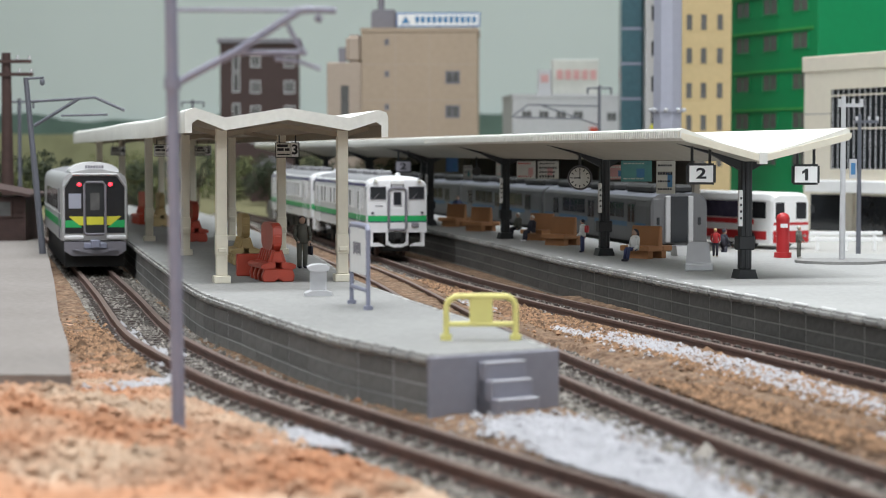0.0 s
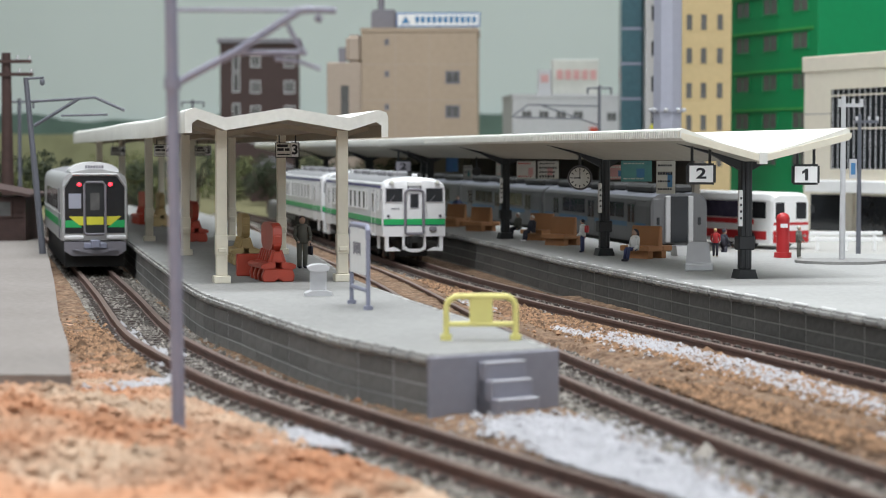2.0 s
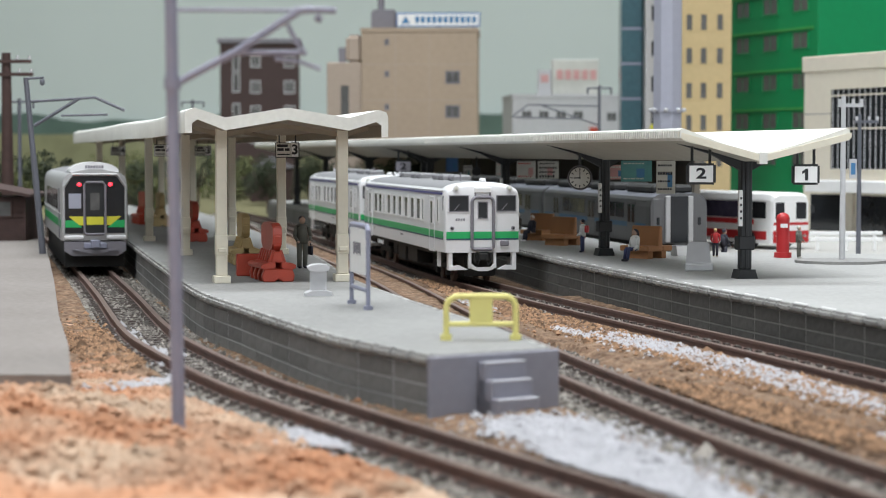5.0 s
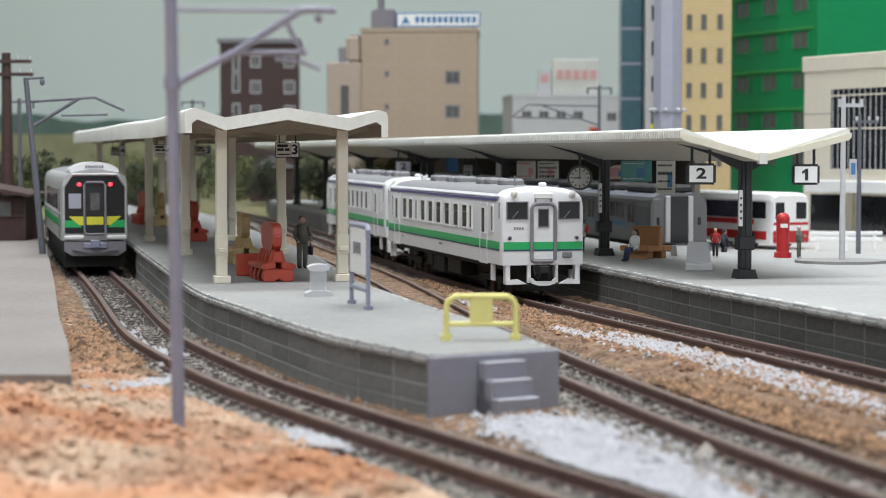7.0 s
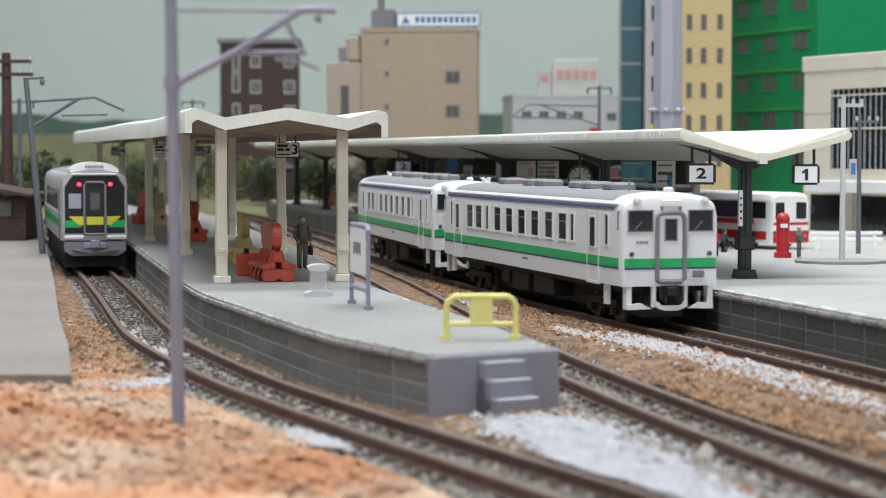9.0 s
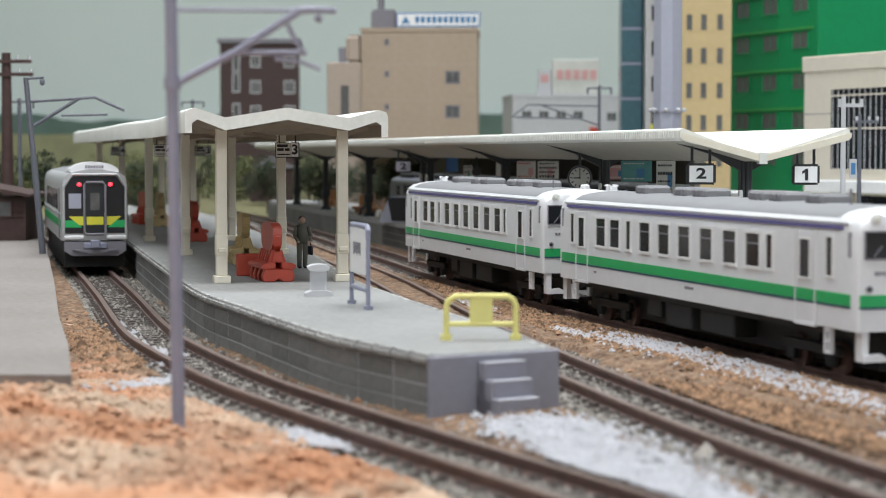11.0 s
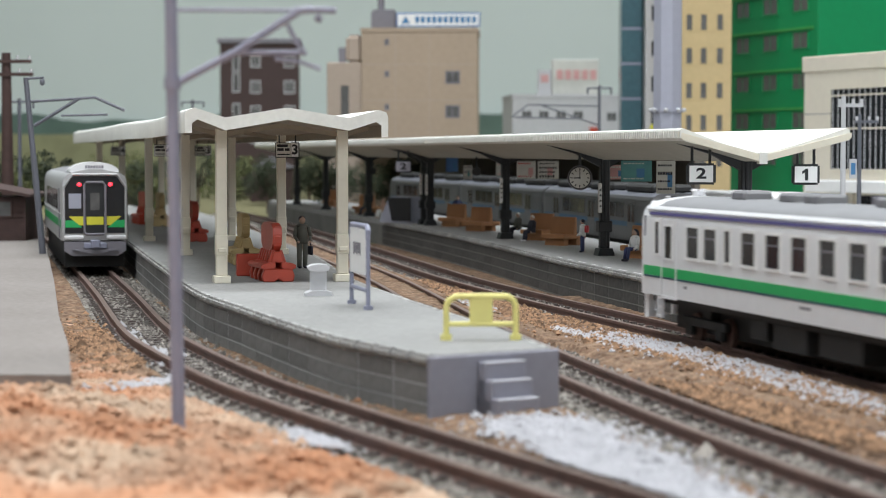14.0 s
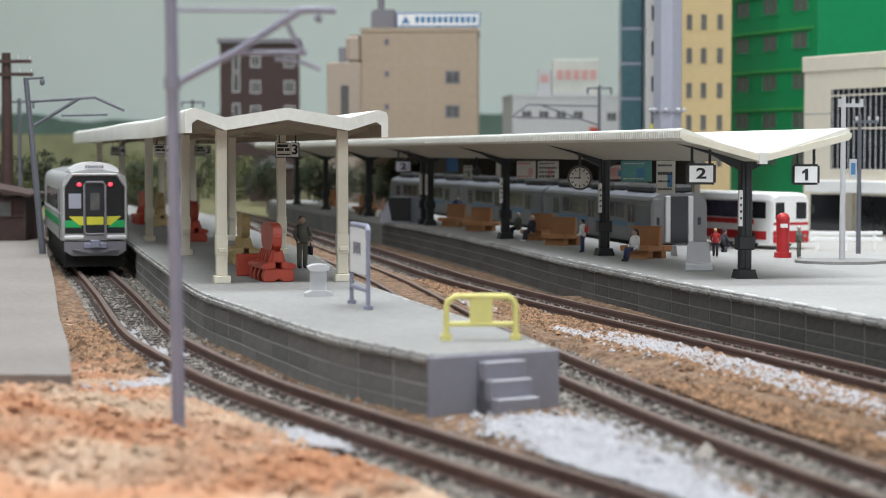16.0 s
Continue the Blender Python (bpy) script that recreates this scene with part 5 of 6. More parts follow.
def build_side_things():
    def along(y, off):
        """A place off metres from the post line towards the main track, and the platform's turn there."""
        s = POSTS_R.s_at_y(y)
        p, d = POSTS_R.at(s), None
        q = POSTS_R.side(s, off)
        return q.x, q.y, math.degrees(math.atan2(p[1].x, -p[1].y))
    def spot(px, py):
        """A place on the platform by its bearing and dip from the viewpoint."""
        d = (EYE - PLAT_Z) * 3400 / (py - 270)
        return (px - 784) / 3400 * d, d
    for px, py, lab in ((1142, 457, "orange block bench with a seated figure"), (995, 434, "orange block bench between two posts"), (957, 425, "orange block bench beside a post"), (850, 409, "orange block bench further along the platform"),
                        (806, 401, "orange block bench by the double post"), (648, 378, "orange block bench by the stairs"), (592, 366, "orange block bench past the stairs")):
        x, y = spot(px, py)
        block_bench(lab, x, y, -48)
    for px, py, lab, top, legs, kw in ((1124, 462, "seated model figure in white shirt with dark hair", WHITEP, CLOTHB, dict(sit=True, long=True)), (942, 427, "seated model figure in dark jacket", CLOTHD, CLOTHD, dict(sit=True, hair=WHITEP)),
                                       (917, 421, "seated grey model figure", CLOTHG, CLOTHD, dict(sit=True, hair=WHITEP)), (678, 386, "seated pale model figure", SKIN, WHITEP, dict(sit=True, hair=SKIN)), (648, 381, "seated model figure in grey jacket", CLOTHG, CLOTHD, dict(sit=True))):
        x, y = spot(px, py)
        figure(lab, x, y, PLAT_Z, 1.55, -55, top, legs, **kw)
    x, yy = (1031 - 784) / 3400 * 80.7, 80.7
    figure("standing child figure with a red school pack", x, yy, PLAT_Z, 1.35, -110, WHITEP, CLOTHB, pack=BRIGHTRED)
    figure("child figure with a red school pack on the concourse", 11.0, 77.5, PLAT_Z, 1.1, 170, BRIGHTRED, CLOTHD, hair=TAN, pack=BRIGHTRED)
    figure("grey model figure beside the pillar box", 14.15, 76.3, PLAT_Z, 1.25, 60, CLOTHG, CLOTHG, hair=POSTER)
    figure("dark model figure crossing the forecourt", 12.9, 88.0, YARD_Z, 1.55, 120, CLOTHD, CLOTHD)
    figure("dark model figure on the far side of the platform", (810 - 784) / 3400 * 113, 113, PLAT_Z, 1.6, 0, CLOTHB, CLOTHD)
    # white stand near the platform head
    d = thing("water_trough", 9.1, 68.2, PLAT_Z, -8, label="white moulded wash stand on the platform", category="wash stand")
    part("back", prism(bmesh.new(), [(-0.46, 0.2), (0.42, 0.2), (0.36, 0.98), (0.2, 1.02), (-0.34, 1.02), (-0.42, 0.9)], 0.0, 0.3), BWHITE, d)
    part("basin", B(-0.5, 0.5, -0.45, 0.3, 0.0, 0.28, bevel=0.05), BWHITE, d)
    # dark sloping stair housing on the platform
    x, yy, rz = along(115.5, 0.6)
    st = thing("stair_housing", x, yy, PLAT_Z, rz - 60, label="grey sloping stair housing with dark opening", category="stairwell")
    part("side_wall", prism(bmesh.new(), [(-1.5, 0), (1.3, 0), (1.3, 1.55), (-0.6, 1.55)], -0.5, 0.5), LAVENDER, st)
    part("opening", prism(bmesh.new(), [(-0.3, 0.12), (1.3, 0.12), (1.3, 1.5), (-0.7, 1.5)], -0.56, -0.48), BLACKP, st)
    x, y = spot(1205, 453)
    c = thing("crate", x, y, PLAT_Z, 25, label="small white open crate by the silver train", category="crate")
    part("tray", prism(bmesh.new(), [(-0.3, 0), (0.3, 0), (0.36, 0.42), (-0.36, 0.42)], -0.25, 0.25), WHITEP, c)
    part("lining", B(-0.3, 0.3, -0.2, 0.2, 0.4, 0.43), FRAMEG, c)
    for px, d in ((843, 98), (660, 126)):
        sp = thing("loudspeaker", (px - 784) / 3400 * d, d, 5.3 + (270 - 300) / 3400 * d, 0, label="small black horn loudspeaker hung under the canopy", category="loudspeaker")
        part("horn", R((0, -0.3, -0.1), (0, 0.2, 0), 0.24, 14, 0.1), BLACKP, sp)
        part("hanger", R((0, 0, 0), (0, 0, 0.9), 0.05, 8), BLACKP, sp)
    # signs 2 and 1, clock, posters
    hang_sign("black-framed sign with numeral 2 under the canopy", "2", (1240 - 784) / 3400 * 63.2, 63.2, 5.3 - 38 * 63.2 / 3400, 0, w=0.98, hgt=0.7)
    hang_sign("black-framed sign with numeral 1 under the canopy", "1", (1425 - 784) / 3400 * 63.2, 63.2, 5.3 - 39 * 63.2 / 3400, 0, w=0.92, hgt=0.68, plate=0.74)
    # Far panel is grey instead of white, its shade put into the colour.
    hang_sign("far black-framed sign with numeral 2", "2", (714 - 784) / 3400 * 104, 104, 5.3 - 25 * 104 / 3400, 0, w=0.9, hgt=0.66, mat=FRAMEG)
    build_clock((1026 - 784) / 3400 * 77.4, 77.4, 5.3 - 45 * 77.4 / 3400, -4)
    for px, py, d, w, h, mat, n, ink, lab in ((1126, 303, 78, 1.25, 0.85, POSTT, 2, POSTER, "teal hanging poster with pale print"), (1178, 314, 73, 0.72, 1.25, POSTER, 4, INK, "tall white hanging notice with dark print"),
                                              (931, 301, 92, 0.9, 0.85, POSTER, 2, BRIGHTRED, "hanging poster with a red block"), (970, 301, 92, 1.0, 0.85, POSTER, 4, INK, "white hanging poster with dark print"),
                                              (800, 292, 112, 0.7, 0.8, SIGNBLUE, 2, SIGNBLUE, "plain blue hanging poster board"), (828, 305, 105, 0.5, 0.75, POSTER, 3, FRAMEG, "small pale hanging notice"),
                                              (1090, 305, 80, 0.8, 0.6, PINK, 2, POSTER, "pink and white hanging poster"), (888, 300, 100, 0.6, 0.7, POSTER, 2, PINK, "faded pale hanging poster board")):
        poster(lab, (px - 784) / 3400 * d, d, 5.3 + (270 - py) / 3400 * d, 0, w, h, mat, n, ink)


# ---- forecourt ----
def build_bus():
    b = thing("coach", 18.3, 101.0, YARD_Z, 27, label="white and red coach parked on the forecourt", category="bus")
    h, L = 1.22, 9.4
    prof = [(-h, 0.3), (-h, 2.6), (-h + 0.12, 2.88), (-h + 0.4, 2.98), (h - 0.4, 2.98), (h - 0.12, 2.88), (h, 2.6), (h, 0.3)]
    rings = [(0.0, [(x * 0.93, z if z < 2 else z - 0.16) for x, z in prof]), (0.18, [(x * 0.985, z if z < 2 else z - 0.04) for x, z in prof]), (0.6, prof), (L - 0.2, prof), (L, [(x * 0.96, z) for x, z in prof])]
    part("body", loft(bmesh.new(), rings, lambda i, k: 0), WHITEP, b)
    for sx in (-1, 1):
        x0, x1 = sorted((sx * (h - 0.02), sx * (h + 0.012)))
        part("side_window", B(x0, x1, 1.9, L - 0.5, 1.62, 2.5), PURPLEW, b)
        part("driver_window", B(x0, x1, 0.55, 1.75, 1.62, 2.5, bevel=0.0), DARKGLASS, b)
        part("red_skirt", B(x0 - 0.002, x1 + 0.002, 0.5, L - 0.4, 0.5, 0.95), BRIGHTRED, b)
        part("red_line", B(x0 - 0.002, x1 + 0.002, 1.6, L - 0.4, 1.3, 1.56), BRIGHTRED, b)
        part("red_sash", prism(bmesh.new(), [(1.6, 0.9), (3.0, 1.5), (3.4, 1.5), (2.1, 0.9)], x0 - 0.003, x1 + 0.003, axis="x"), BRIGHTRED, b)
        for yy in (1.9, 7.0):
            w = part("wheel", R((sx * 1.0, yy, 0.48), (sx * 1.24, yy, 0.48), 0.48, 18), BLACKP, b)
            part("hub", R((sx * 1.2, yy, 0.48), (sx * 1.26, yy, 0.48), 0.24, 12), FRAMEG, w)
    part("windscreen", B(-1.02, 1.02, -0.012, 0.12, 1.55, 2.5, bevel=0.02), WHITEP, b)
    for x0, x1 in ((-1.0, -0.42), (0.32, 1.0)):
        part("screen_pane", B(x0, x1, -0.03, 0.1, 1.6, 2.48, bevel=0.02), DARKGLASS, b)
    part("front_red_band", B(-1.14, 1.14, -0.03, 0.1, 0.36, 0.98), BRIGHTRED, b)
    part("front_red_line", B(-1.12, 1.12, -0.014, 0.1, 1.28, 1.42), BRIGHTRED, b)
    for sx in (-1, 1):
        part("headlight", B(sx * 0.85 - 0.16, sx * 0.85 + 0.16, -0.03, 0.1, 0.62, 0.8, bevel=0.02), LENS, b)
    part("mirror", B(1.2, 1.4, -0.2, -0.05, 1.9, 2.3, bevel=0.03), BLACKP, b)


def build_forecourt():
    build_bus()
    p = thing("pillar_box", 13.6, 76.8, PLAT_Z, 0, label="old-fashioned round red pillar box", category="post box")
    part("body", R((0, 0, 0.16), (0, 0, 1.55), 0.255, 20, 0.265), BRIGHTRED, p)
    part("foot", R((0, 0, 0), (0, 0, 0.2), 0.35, 20), BRIGHTRED, p)
    part("cap", ball(bmesh.new(), (0, 0, 1.53), 0.28, 1, 1, 0.95, 16), BRIGHTRED, p, smooth=True)
    part("label_plate", B(-0.14, 0.14, -0.28, -0.2, 1.2, 1.36), WHITEP, p)
    tagged(part("pavement_kerb_island", prism(bmesh.new(), [(15.2 + 1.75 * math.cos(a), 73.3 + 1.5 * math.sin(a)) for a in np.linspace(0, math.tau, 28)[:-1]], PLAT_Z - 0.05, PLAT_Z + 0.1, axis="z"), PLAT), "low rounded kerbed island round a post", "kerb", kind="structure")
    for x, y, z, hgt, arm, mat, lab in ((15.35, 73.8, PLAT_Z + 0.1, 6.25, 0.75, BWHITE, "pale grey utility post with crossarm and notice"), (19.7, 91.0, YARD_Z, 6.9, 0.9, METALD, "dark grey utility post with crossarm")):
        u = thing("utility_post", x, y, z, 0, label=lab, category="post", group="forecourt posts")
        part("shaft", R((0, 0, 0), (0, 0, hgt), 0.12, 12, 0.09), mat, u)
        part("crossarm", B(-0.2, arm, -0.06, 0.06, hgt - 0.42, hgt - 0.28), mat, u)
        for xx in (-0.14, arm * 0.5, arm - 0.06):
            part("insulator", R((xx, 0, hgt - 0.3), (xx, 0, hgt - 0.1), 0.07, 8), BWHITE, u)
        if mat is BWHITE:
            part("notice", B(0.25, 0.52, -0.05, 0.02, 3.1, 3.85), BWHITE, u)
            part("notice_stripe", B(0.3, 0.47, -0.06, -0.04, 3.25, 3.7), BLUEBAND, u)
    g = thing("guard_rail", 19.4, 99.5, YARD_Z, 2, label="low white roadside guard rail", category="guard rail")
    for x in (0, 1.5, 3.0):
        part("post", B(x - 0.08, x + 0.08, -0.06, 0.06, 0, 1.0), WHITEP, g)
    for z in (0.5, 0.82):
        part("beam", B(-0.4, 3.4, -0.1, -0.02, z, z + 0.2, bevel=0.02), WHITEP, g)


# ---- assumed station building, added to back and shade the silver train ----
def build_station():
    way = Way([tuple(PLAT_EDGE.side(s, -12.2)) for s in np.linspace(0, PLAT_EDGE.s_at_y(80), 60)])
    s1 = way.s_at_y(98.5)
    st = thing("assumed_station", 0, 0, 0, label="long assumed station building in shade-dimmed colour, its roof added to shade the silver train", category="building")
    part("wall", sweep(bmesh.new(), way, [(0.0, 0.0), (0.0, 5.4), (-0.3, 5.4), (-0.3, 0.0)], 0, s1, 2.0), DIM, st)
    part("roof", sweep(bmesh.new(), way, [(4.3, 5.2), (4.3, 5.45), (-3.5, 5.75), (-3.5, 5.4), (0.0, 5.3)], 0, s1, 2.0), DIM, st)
    for k in range(14):
        p, d = way.at(s1 - 3 - 5.0 * k)
        q = way.side(s1 - 3 - 5.0 * k, 0.03)
        part("door" if k % 3 == 0 else "window", B(-1.3, 1.3, -0.05, 0.05, 0.2 if k % 3 == 0 else 1.6, 3.4), WINGREY, st, m=at(q.x, q.y, 0, 0, 0, math.degrees(math.atan2(d.y, d.x))))


# ---- town ----
def building(name, label, x, y, rz, w, depth, h, mat, wins, frame=None, pane=WINGREY, z0=0.0, grooves=(), group="town buildings"):
    b = thing(name, x, y, z0, rz, label=label, category="building", group=group)
    part("wall", B(0, w, 0, depth, 0, h, bevel=0.06), mat, b)
    bm = bmesh.new()
    for a0, a1, c0, c1 in ((-0.08, w + 0.08, -0.08, 0.3), (-0.08, w + 0.08, depth - 0.3, depth + 0.08), (-0.08, 0.3, 0.3, depth - 0.3), (w - 0.3, w + 0.08, 0.3, depth - 0.3)):
        box(bm, a0, a1, c0, c1, h - 0.02, h + 0.35)
    part("parapet", bm, mat, b)
    for xc, zc, ww, wh in wins:
        win = part("window", B(xc - ww / 2, xc + ww / 2, -0.012, 0.1, zc - wh / 2, zc + wh / 2), pane, b)
        f = ring_frame(bmesh.new(), xc - ww / 2 - 0.1, xc + ww / 2 + 0.1, zc - wh / 2 - 0.1, zc + wh / 2 + 0.1, 0.12, -0.06, 0.05)
        part("frame", f, frame or mat, win)
        if ww > 0.7:
            part("mullion", B(xc - 0.03, xc + 0.03, -0.03, 0.05, zc - wh / 2, zc + wh / 2), frame or FRAMEG, win)
    if grooves:
        bm = bmesh.new()
        for kind, a in grooves:
            if kind == "v":
                box(bm, a - 0.04, a + 0.04, -0.006, 0.05, 0.3, h - 0.2)
            else:
                box(bm, 0.1, w - 0.1, -0.007, 0.05, a - 0.04, a + 0.04)
        part("panel_joints", bm, FRAMEG if mat is not BEIGE else BEIGEL, b)
    return b


def build_town():
    # beige office block with a roof sign
    b = building("office_building", "beige panelled office block with rooftop sign", -7.2, 170, -2, 10.25, 9, 15.9, BEIGE,
                 [(8.05, 11.9, 1.1, 0.95), (8.05, 8.9, 1.1, 0.95), (8.05, 5.9, 1.1, 0.95), (2.25, 15.0, 0.2, 0.35), (2.25, 12.2, 0.2, 0.35), (2.25, 9.3, 0.2, 0.35)], frame=FRAMEG,
                 grooves=(("v", 3.0), ("v", 6.0), ("h", 13.05), ("h", 9.9), ("h", 6.8)))
    part("stair_wing", B(-3.1, 0.05, 0.4, 7, 0, 13.25, bevel=0.06), BEIGEL, b)
    part("upper_wing", B(-1.45, 0.05, 0.6, 7, 13.2, 15.7, bevel=0.3, seg=3), BEIGEL, b)
    part("stair_window", B(-1.85, -1.15, 0.36, 0.5, 8.3, 11.2), WINGREY, b)
    part("roof_hatch", B(-2.1, -1.5, 1, 2, 13.2, 14.6), FRAMEG, b)
    part("water_tank", B(0.75, 3.0, 1.5, 4, 15.9, 18.0, bevel=0.2, seg=2), FRAMEG, b)
    part("flue", R((1.6, 2.4, 17.9), (1.6, 2.4, 20.4), 0.3, 12), FRAMEG, b)
    sign = part("roof_sign", B(3.1, 10.45, 0.3, 0.6, 16.35, 17.6), SIGNBLUE, b, "blue-framed white rooftop sign")
    part("sign_panel", B(3.2, 10.35, 0.27, 0.35, 16.47, 17.48), WHITEP, sign)
    bm = prism(bmesh.new(), [(3.5, 16.65), (4.3, 16.65), (3.9, 17.3)], 0.24, 0.3)
    for k in range(11):
        box(bm, 4.75 + 0.5 * k, 5.1 + 0.5 * k, 0.24, 0.3, 16.7, 17.25)
    part("sign_marks", bm, BLUEBAND, sign)
    for x in (3.6, 6.8, 9.9):
        part("sign_leg", B(x - 0.1, x + 0.1, 0.35, 0.6, 15.9, 16.4), FRAMEG, b)
    # dark brown block
    wins = [(4.2, z, 1.0, 1.35) for z in (16.2, 13.1, 10.1, 7.1)] + [(8.25, z, 1.1, 1.35) for z in (16.2, 13.1, 10.1, 7.1)] + [(1.9, 16.1, 0.7, 2.1), (1.9, 13.6, 0.7, 2.1), (1.9, 10.0, 0.7, 2.1)]
    b = building("apartment_building", "dark brown tiled block with pale window frames", -26.6, 230, 3, 9.3, 8, 18.3, BROWN, wins, frame=BWHITE)
    part("roof_edge", B(-0.3, 9.6, -0.3, 8.3, 18.3, 18.9, bevel=0.05), FRAMEG, b)
    # pale commercial building with pink-lettered sign
    b = building("shop_building", "pale grey commercial building with roof sign", 7.2, 200, 4, 11.3, 10, 11.0, BWHITE, [(10.4, 9.0, 1.0, 0.9)] + [(1.5 + 1.8 * k, 9.2, 1.0, 0.8) for k in range(4)], frame=BWHITE)
    s = part("roof_sign", B(4.3, 9.2, 1, 2.2, 11.2, 15.0, bevel=0.05), POSTER, b, "white roof sign with faded pink marks")
    bm = bmesh.new()
    for k in range(5):
        box(bm, 4.75 + 0.88 * k, 5.4 + 0.88 * k, 0.94, 1.02, 12.9, 13.9)
    part("sign_marks", bm, PINK, s)
    s = part("small_sign", B(2.8, 4.2, 1, 1.8, 11.2, 13.9), BWHITE, b)
    part("sign_mark", B(3.1, 3.9, 0.96, 1.02, 12.6, 13.4), PINK, s)
    part("red_awning", B(8.1, 9.0, -0.3, 0.05, 7.2, 7.9), RED, b)
    # glass tower
    b = building("glass_tower", "narrow tower with dark teal glass bands", 14.8, 160, -2, 1.75, 4, 25, TEAL, [], z0=0)
    for k in range(10):
        part("spandrel", B(-0.04, 1.79, -0.05, 0.05, 2.9 * k + 0.95, 2.9 * k + 1.15), METAL, b)
        part("glass_panel", B(0.1, 1.65, -0.02, 0.05, 2.9 * k + 1.3, 2.9 * k + 2.9), TEAL, b)
    b = building("narrow_building", "narrow pale tower with stacked balconies", 16.6, 158, -2, 1.7, 5, 25, BWHITE, [(0.85, 2.9 * k + 2.2, 0.8, 1.3) for k in range(8)], pane=DARKGLASS)
    part("yellow_banner", B(0.4, 1.2, -0.14, -0.02, 5.6, 7.6), LINEGREEN, b)
    # octagonal pylon
    p = thing("pylon", 13.75, 118, 0, 12, label="tall pale lavender octagonal pylon with a bolted collar", category="pylon")
    part("shaft", R((0, 0, 0), (0, 0, 26), 0.92, 8, 0.88), LAVENDER, p)
    collar = part("collar", R((0, 0, 7.75), (0, 0, 7.98), 1.0, 8), LAVENDER, p)
    for k in range(8):
        a = k * math.tau / 8 + 0.39
        part("bolt", ball(bmesh.new(), (1.02 * math.cos(a), 1.02 * math.sin(a), 7.88), 0.14), BWHITE, collar, smooth=True)
    # yellow building
    building("apartment_building", "ochre yellow slab building with small dark windows", 18.55, 150, 0, 3.9, 8, 25,
             YWALL, [(x, z, 0.48, 1.25) for x in (0.6, 1.72, 2.98) for z in (4.8, 7.6, 10.1, 12.8, 15.4, 18.1, 20.8)], frame=YWALL)
    # green building
    rows = (4.9, 7.85, 10.95, 14.15, 17.1, 20.1)
    b = building("office_building", "bright green office block with grey windows", 24.2, 163, -69, 13.9, 22, 26, GWALL, [(x, z, 2.2, 1.3) for x in (2.3, 6.7, 11.3) for z in rows], frame=GWALL)
    for z in rows:
        part("ledge", B(0.3, 13.2, -0.14, 0.02, z + 0.85, z + 1.0), GSILL, b, "yellow-green window ledge")
    part("side_parapet", B(13.9, 14.0, 0.1, 22, 22.6, 23.2), GSILL, b)
    # cream hall with a large barred window
    b = building("station_hall", "cream hall with large barred window and entrance canopy", 23.6, 126, -65.8, 24, 14, 11.1, CWALL, [], z0=0)
    part("cornice", B(-0.1, 24.1, -0.1, 0.05, 10.5, 11.5, bevel=0.05), CWALL, b)
    part("wall_joint", B(0.0, 24, -0.015, 0.05, 7.75, 7.8), FRAMEG, b)
    win = part("large_window", B(3.1, 20, -0.05, 0.1, 4.2, 9.4), DARKGLASS, b, "dark window behind a fine white grille")
    for k in range(30):
        part("grille_bar", B(3.3 + 0.56 * k, 3.325 + 0.56 * k, -0.1, -0.04, 4.2, 9.4), BWHITE, win)
    for z in (4.2, 6.8, 8.9, 9.35):
        part("grille_rail", B(3.1, 20, -0.13, -0.04, z - 0.05, z + 0.05), CWALL, win)
    part("entrance_canopy", B(3.0, 22, -2.0, 0.0, 2.8, 3.55, bevel=0.05), WHITEP, b)
    for x0, x1 in ((0.9, 4.6), (6.0, 9.0), (10.5, 13.5)):
        part("entrance", B(x0, x1, -0.03, 0.1, 0.25, 2.6), DARKGLASS, b)
    for x in (5.0, 9.6, 14.0):
        part("pier", B(x, x + 0.7, -0.25, 0.05, 0.2, 2.8), CWALL, b)
    # low dark houses behind the platforms
    for x, y, w, h, mat, lab in ((-20.5, 205, 4.5, 3.6, BROWN, "low dark brown house beyond the tracks"), (-12, 215, 6, 3.0, BWHITE, "low pale shed beyond the tracks"), (-33, 190, 5, 3.2, BROWN, "dark wooden shed beyond the curve")):
        b = thing("house", x, y, 0, 5, label=lab, category="house")
        part("wall", B(0, w, 0, 5, 0, h), mat, b)
        part("roof", prism(bmesh.new(), [(-0.5, h), (w + 0.5, h), (w / 2, h + 1.3)], -0.4, 5.4), BROWN if mat is BWHITE else FRAMEG, b)
        part("door", B(w * 0.4, w * 0.4 + 0.9, -0.03, 0.05, 0, 2.0), DARKWOOD, b)


